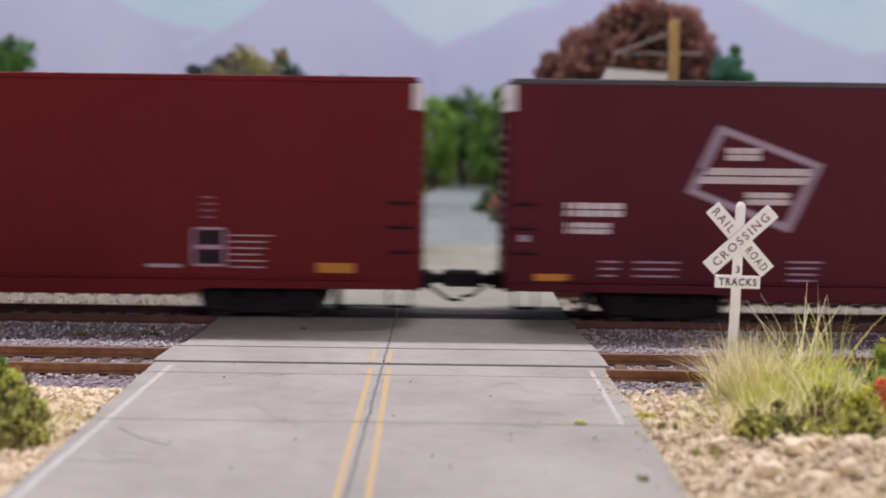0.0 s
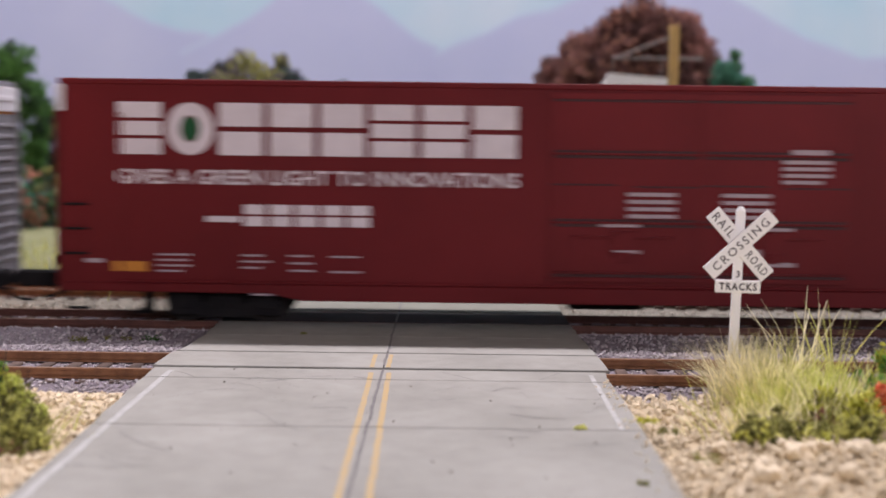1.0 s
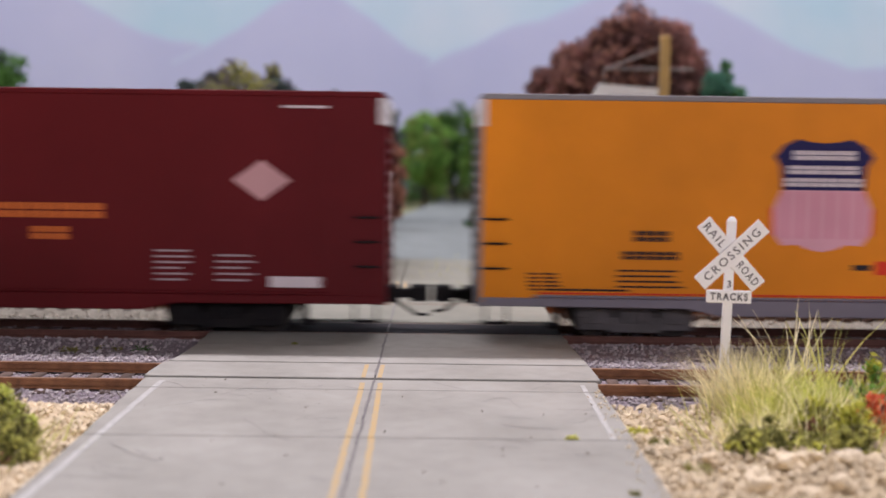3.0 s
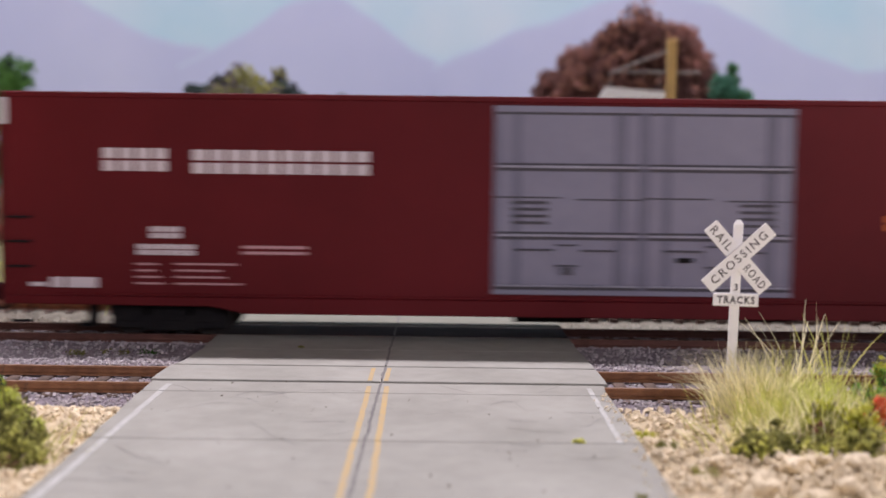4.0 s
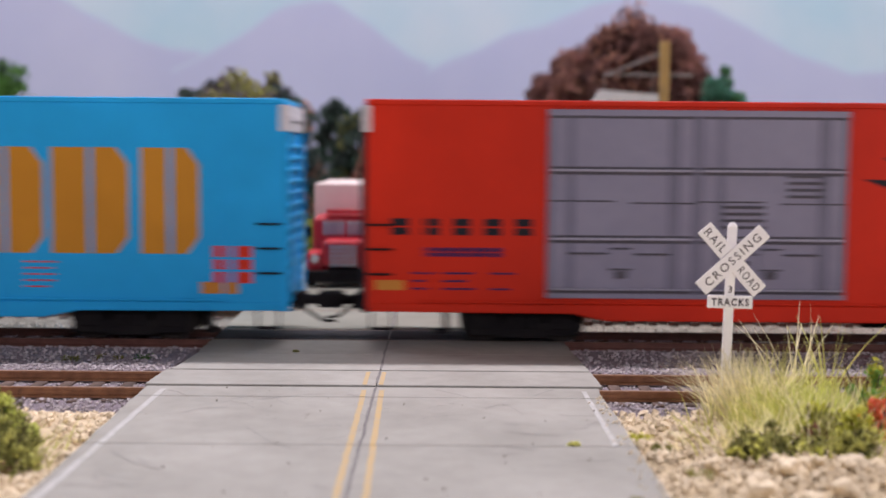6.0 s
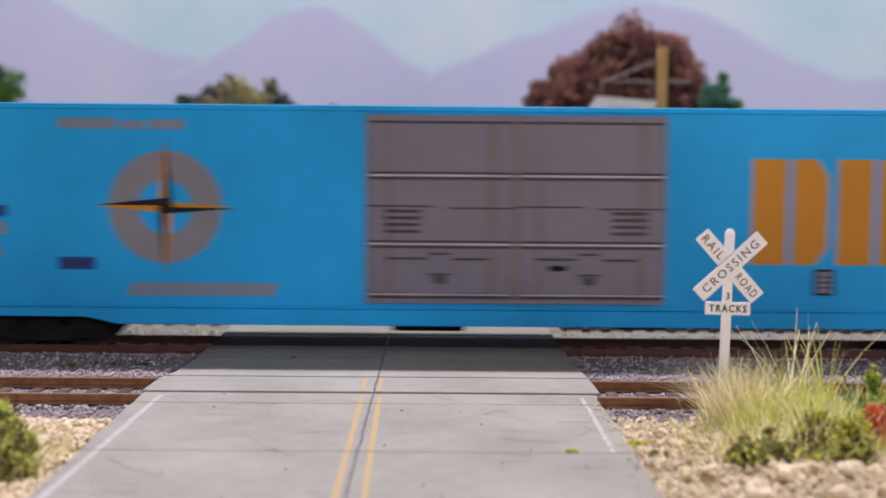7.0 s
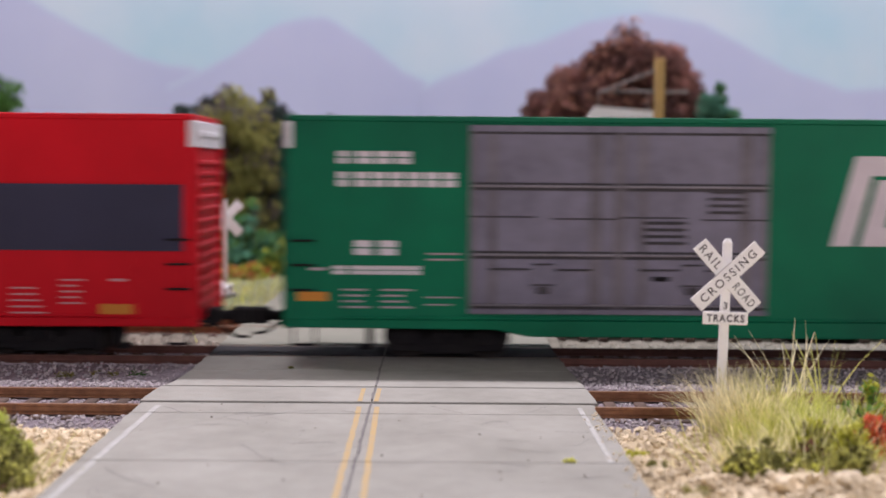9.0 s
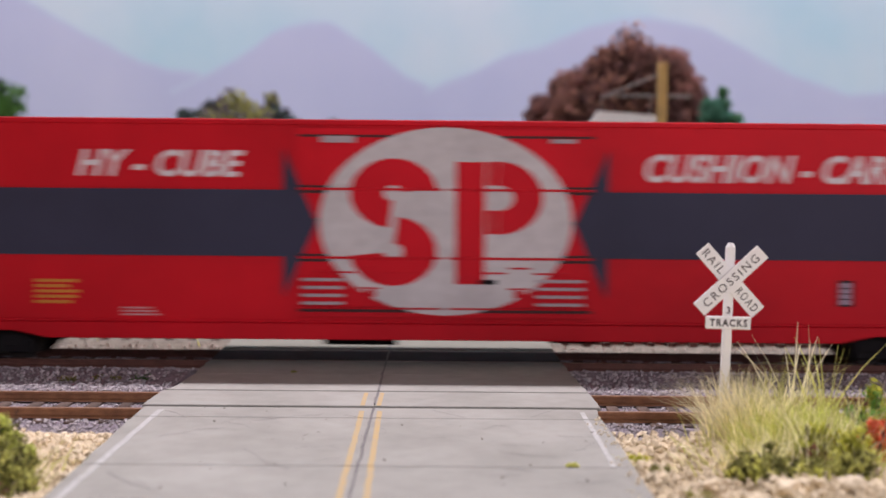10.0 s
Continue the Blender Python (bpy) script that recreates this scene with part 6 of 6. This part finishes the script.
    part("post", bm, M_CREAM, ob)
    bm = bmesh.new()
    boxmm(bm, -4.2, 4.2, -1.0, -0.5, zt - g - 11, zt - g)
    soften(bm, 0.0001, 1)
    part("plate", bm, M_TEALS, ob)
    bm = bmesh.new()
    for i, (a, b) in enumerate(((-2.6, 2.6), (-3, 3), (-2.8, 2.8), (-1.5, 2.4))):
        boxmm(bm, a, b, -1.15, -0.95, zt - g - 2.6 - i * 2.3, zt - g - 1.4 - i * 2.3)
    tagged(part("print", bm, M_SIGN, ob), kind="stuff")


def wheel_of(parent, x, y, r, w=2.2):
    bm = bmesh.new()
    cyl(bm, ((x - w / 2) * MM, y * MM, r * MM), ((x + w / 2) * MM, y * MM, r * MM), r * MM, n=18)
    soften(bm, 0.00025, 1)
    t = part("wheel", bm, M_TYRE, parent, "black rubber tyre")
    bm = bmesh.new()
    cyl(bm, ((x - w / 2 - 0.12) * MM, y * MM, r * MM), ((x + w / 2 + 0.12) * MM, y * MM, r * MM), r * 0.5 * MM, n=14)
    part("rim", bm, M_CHROME, t)


M_TYRE = mat("tyre", (0.02, 0.02, 0.02), (0.035, 0.033, 0.03), 300, 0.85)
M_CHROME = mat("chrome", (0.55, 0.55, 0.56), (0.48, 0.48, 0.49), 200, 0.3, metal=0.9)
M_GLASS = mat("car_glass", (0.05, 0.06, 0.07), (0.03, 0.035, 0.04), 100, 0.12, spec=0.6)
# The reflection on the truck's windshield is painted as a pale base colour.
M_PANE = mat("pale_glass", (0.46, 0.47, 0.50), (0.30, 0.31, 0.34), 100, 0.15, spec=0.6)
M_CAR_WHITE = mat("car_white", (0.74, 0.73, 0.74), (0.68, 0.67, 0.68), 60, 0.35, spec=0.5)
M_CAR_RED = mat("cab_red", (0.52, 0.018, 0.03), (0.44, 0.015, 0.026), 60, 0.35, spec=0.5)
M_LIGHT = mat("headlight", (0.85, 0.84, 0.8), (0.8, 0.78, 0.74), 300, 0.2)
M_BOX = mat("van_cream", (0.74, 0.62, 0.58), (0.66, 0.55, 0.51), 60, 0.6)


def body_part(name, parent, material, boxes, bevel, label=""):
    bm = bmesh.new()
    for b in boxes:
        one = bmesh.new()
        boxmm(one, *b)
        soften(one, bevel * MM, 3)
        me = bpy.data.meshes.new("tmp")
        one.to_mesh(me)
        one.free()
        bm.from_mesh(me)
        bpy.data.meshes.remove(me)
    ob = part(name, bm, material, parent, label)
    return ob


def vehicles():
    # red truck with a pale box, waiting at the crossing; its own -y is its front
    tr = thing("box_truck", pose(-33.0 * MM, 108 * MM, 0.0, 0, 0, 0), "red truck with pale box body waiting at the crossing", "truck")
    body_part("cargo_box", tr, M_BOX, [(-13, 13, 30, 96, 9.5, 35.0)], 0.5, "pale cream cargo box")
    body_part("cab", tr, M_CAR_RED, [(-12.0, 12.0, 12, 29, 6, 24.4)], 3.4)
    body_part("hood", tr, M_CAR_RED, [(-7.6, 7.6, 0.5, 14, 6.5, 16.5)], 2.4)
    for s in (-1, 1):
        body_part("fender", tr, M_CAR_RED, [(min(s * 6, s * 13.2), max(s * 6, s * 13.2), 2, 13, 5.0, 12.5)], 2.4)
        bm = bmesh.new()
        cyl(bm, (s * 10.0 * MM, 1.3 * MM, 9.8 * MM), (s * 10.0 * MM, 2.6 * MM, 9.8 * MM), 1.5 * MM, n=14)
        part("headlight", bm, M_LIGHT, tr)
        for y in (8, 66, 78):
            wheel_of(tr, s * 11.6, y, 5.4, 3.0)
        bm = bmesh.new()
        boxmm(bm, *sorted((s * 12.4, s * 14.4)), 13.4, 14.2, 16.5, 20)
        part("mirror", bm, M_BLACK, tr)
    for x0, x1 in ((-8.2, -0.4), (0.4, 8.2)):
        body_part("windshield", tr, M_PANE, [(x0, x1, 11.6, 12.2, 17.4, 22.2)], 0.25, "windshield pane with a pale painted reflection")
    body_part("bumper", tr, M_BLACK, [(-13, 13, -1.8, 0.4, 1.8, 6.0)], 0.6)
    body_part("chassis", tr, M_BLACK, [(-5, 5, 1, 94, 3.6, 9.4)], 0.3)
    for i in range(5):
        bm = bmesh.new()
        boxmm(bm, -4.8, 4.8, 0.1, 0.55, 7.6 + i * 1.5, 8.4 + i * 1.5)
        part("grille_bar", bm, M_CHROME, tr)
    body_part("roof_sign", tr, M_CAR_RED, [(-7, 7, 13, 16, 24.8, 26.4)], 0.4)
    # white service van with a red beacon, facing the tracks
    x, y, _ = from_view(148, 0, 420)
    van = thing("service_van", pose(x * MM, y * MM, height(x, y) * MM, 0, 0, 3), "white service van with red beacon behind the far track", "van")
    body_part("body", van, M_CAR_WHITE, [(-10.5, 10.5, 0, 46, 5.0, 14.5)], 1.6)
    body_part("cab", van, M_CAR_WHITE, [(-9.4, 9.4, 10, 40, 13.5, 25.0)], 2.2)
    body_part("windshield", van, M_GLASS, [(-8.0, 8.0, 9.6, 10.4, 18.5, 22.6)], 0.3)
    body_part("bumper", van, M_BLACK, [(-10.8, 10.8, -1.4, 0.4, 3.2, 6.4)], 0.4)
    body_part("grille", van, M_BLACK, [(-6, 6, -0.3, 0.3, 8.2, 11.4)], 0.2)
    body_part("beacon", van, paint("beacon_red", (0.75, 0.03, 0.03), 0.3), [(-3.4, 0.6, 16, 19, 24.6, 27.2)], 0.5)
    for s in (-1, 1):
        bm = bmesh.new()
        cyl(bm, (s * 8.2 * MM, -0.6 * MM, 10.2 * MM), (s * 8.2 * MM, 0.4 * MM, 10.2 * MM), 1.2 * MM, n=12)
        part("headlight", bm, M_LIGHT, van)
        for yy in (8, 37):
            wheel_of(van, s * 9.8, yy, 4.2, 2.2)
    # white parked car, side on
    x, y, _ = from_view(296, 0, 432)
    car = thing("parked_car", pose(x * MM, y * MM, height(x, y) * MM, 0, 0, 74), "white open parked car with a roof on posts", "car")
    body_part("body", car, M_CAR_WHITE, [(-9.5, 9.5, -24, 28, 3.0, 7.6), (-8.6, 8.6, -22, -3, 6.8, 8.8)], 1.2)
    body_part("seat", car, M_BLACK, [(-7, 7, 4, 9, 6.5, 12.5)], 0.8, "dark bench seat")
    body_part("roof", car, M_CAR_WHITE, [(-7.8, 7.8, -3, 15, 17.6, 19.2)], 0.6)
    for s in (-1, 1):
        for y0, y1 in ((-3.0, -1.8), (13.6, 14.8)):
            bm = bmesh.new()
            boxmm(bm, *sorted((s * 6.6, s * 7.6)), y0, y1, 7.0, 18.0)
            part("roof_post", bm, M_CAR_WHITE, car)
    body_part("bumper", car, M_CHROME, [(-9.6, 9.6, -25.2, -23.6, 3.2, 4.8)], 0.3)
    for s in (-1, 1):
        bm = bmesh.new()
        cyl(bm, (s * 7 * MM, -24.6 * MM, 7.2 * MM), (s * 7 * MM, -23.6 * MM, 7.2 * MM), 1.0 * MM, n=12)
        part("headlight", bm, M_LIGHT, car)
        for yy in (-14, 17):
            wheel_of(car, s * 8.6, yy, 3.7, 2.0)


trees()
far_bushes()
hedge()
near_plants()
weeds()
grasses()
vehicles()
gravel()
boulders()
crossbuck()
signs()


def travel(t):
    """How far the train has run, in metres, with the small surges of its speed."""
    u = t / 10
    surge = np.interp(t, [a for a, b in SLACK], [b for a, b in SLACK])
    return 2.24236 * u - 0.21094 * u * u + 0.10651 * u ** 3 + float(surge) * MM


def motions():
    for car, middle in TRAIN:
        walk(car, [(t / 2, pose(middle * MM + travel(t / 2), 0, 0)) for t in range(0, 21)])
    for ws, x in SPINNING:
        walk(ws, [(i / FPS, pose(x, 0, 5.2 * MM) @ Matrix.Rotation(travel(i / FPS) / 0.0052, 4, "Y")) for i in range(0, 10 * FPS + 1)])


motions()
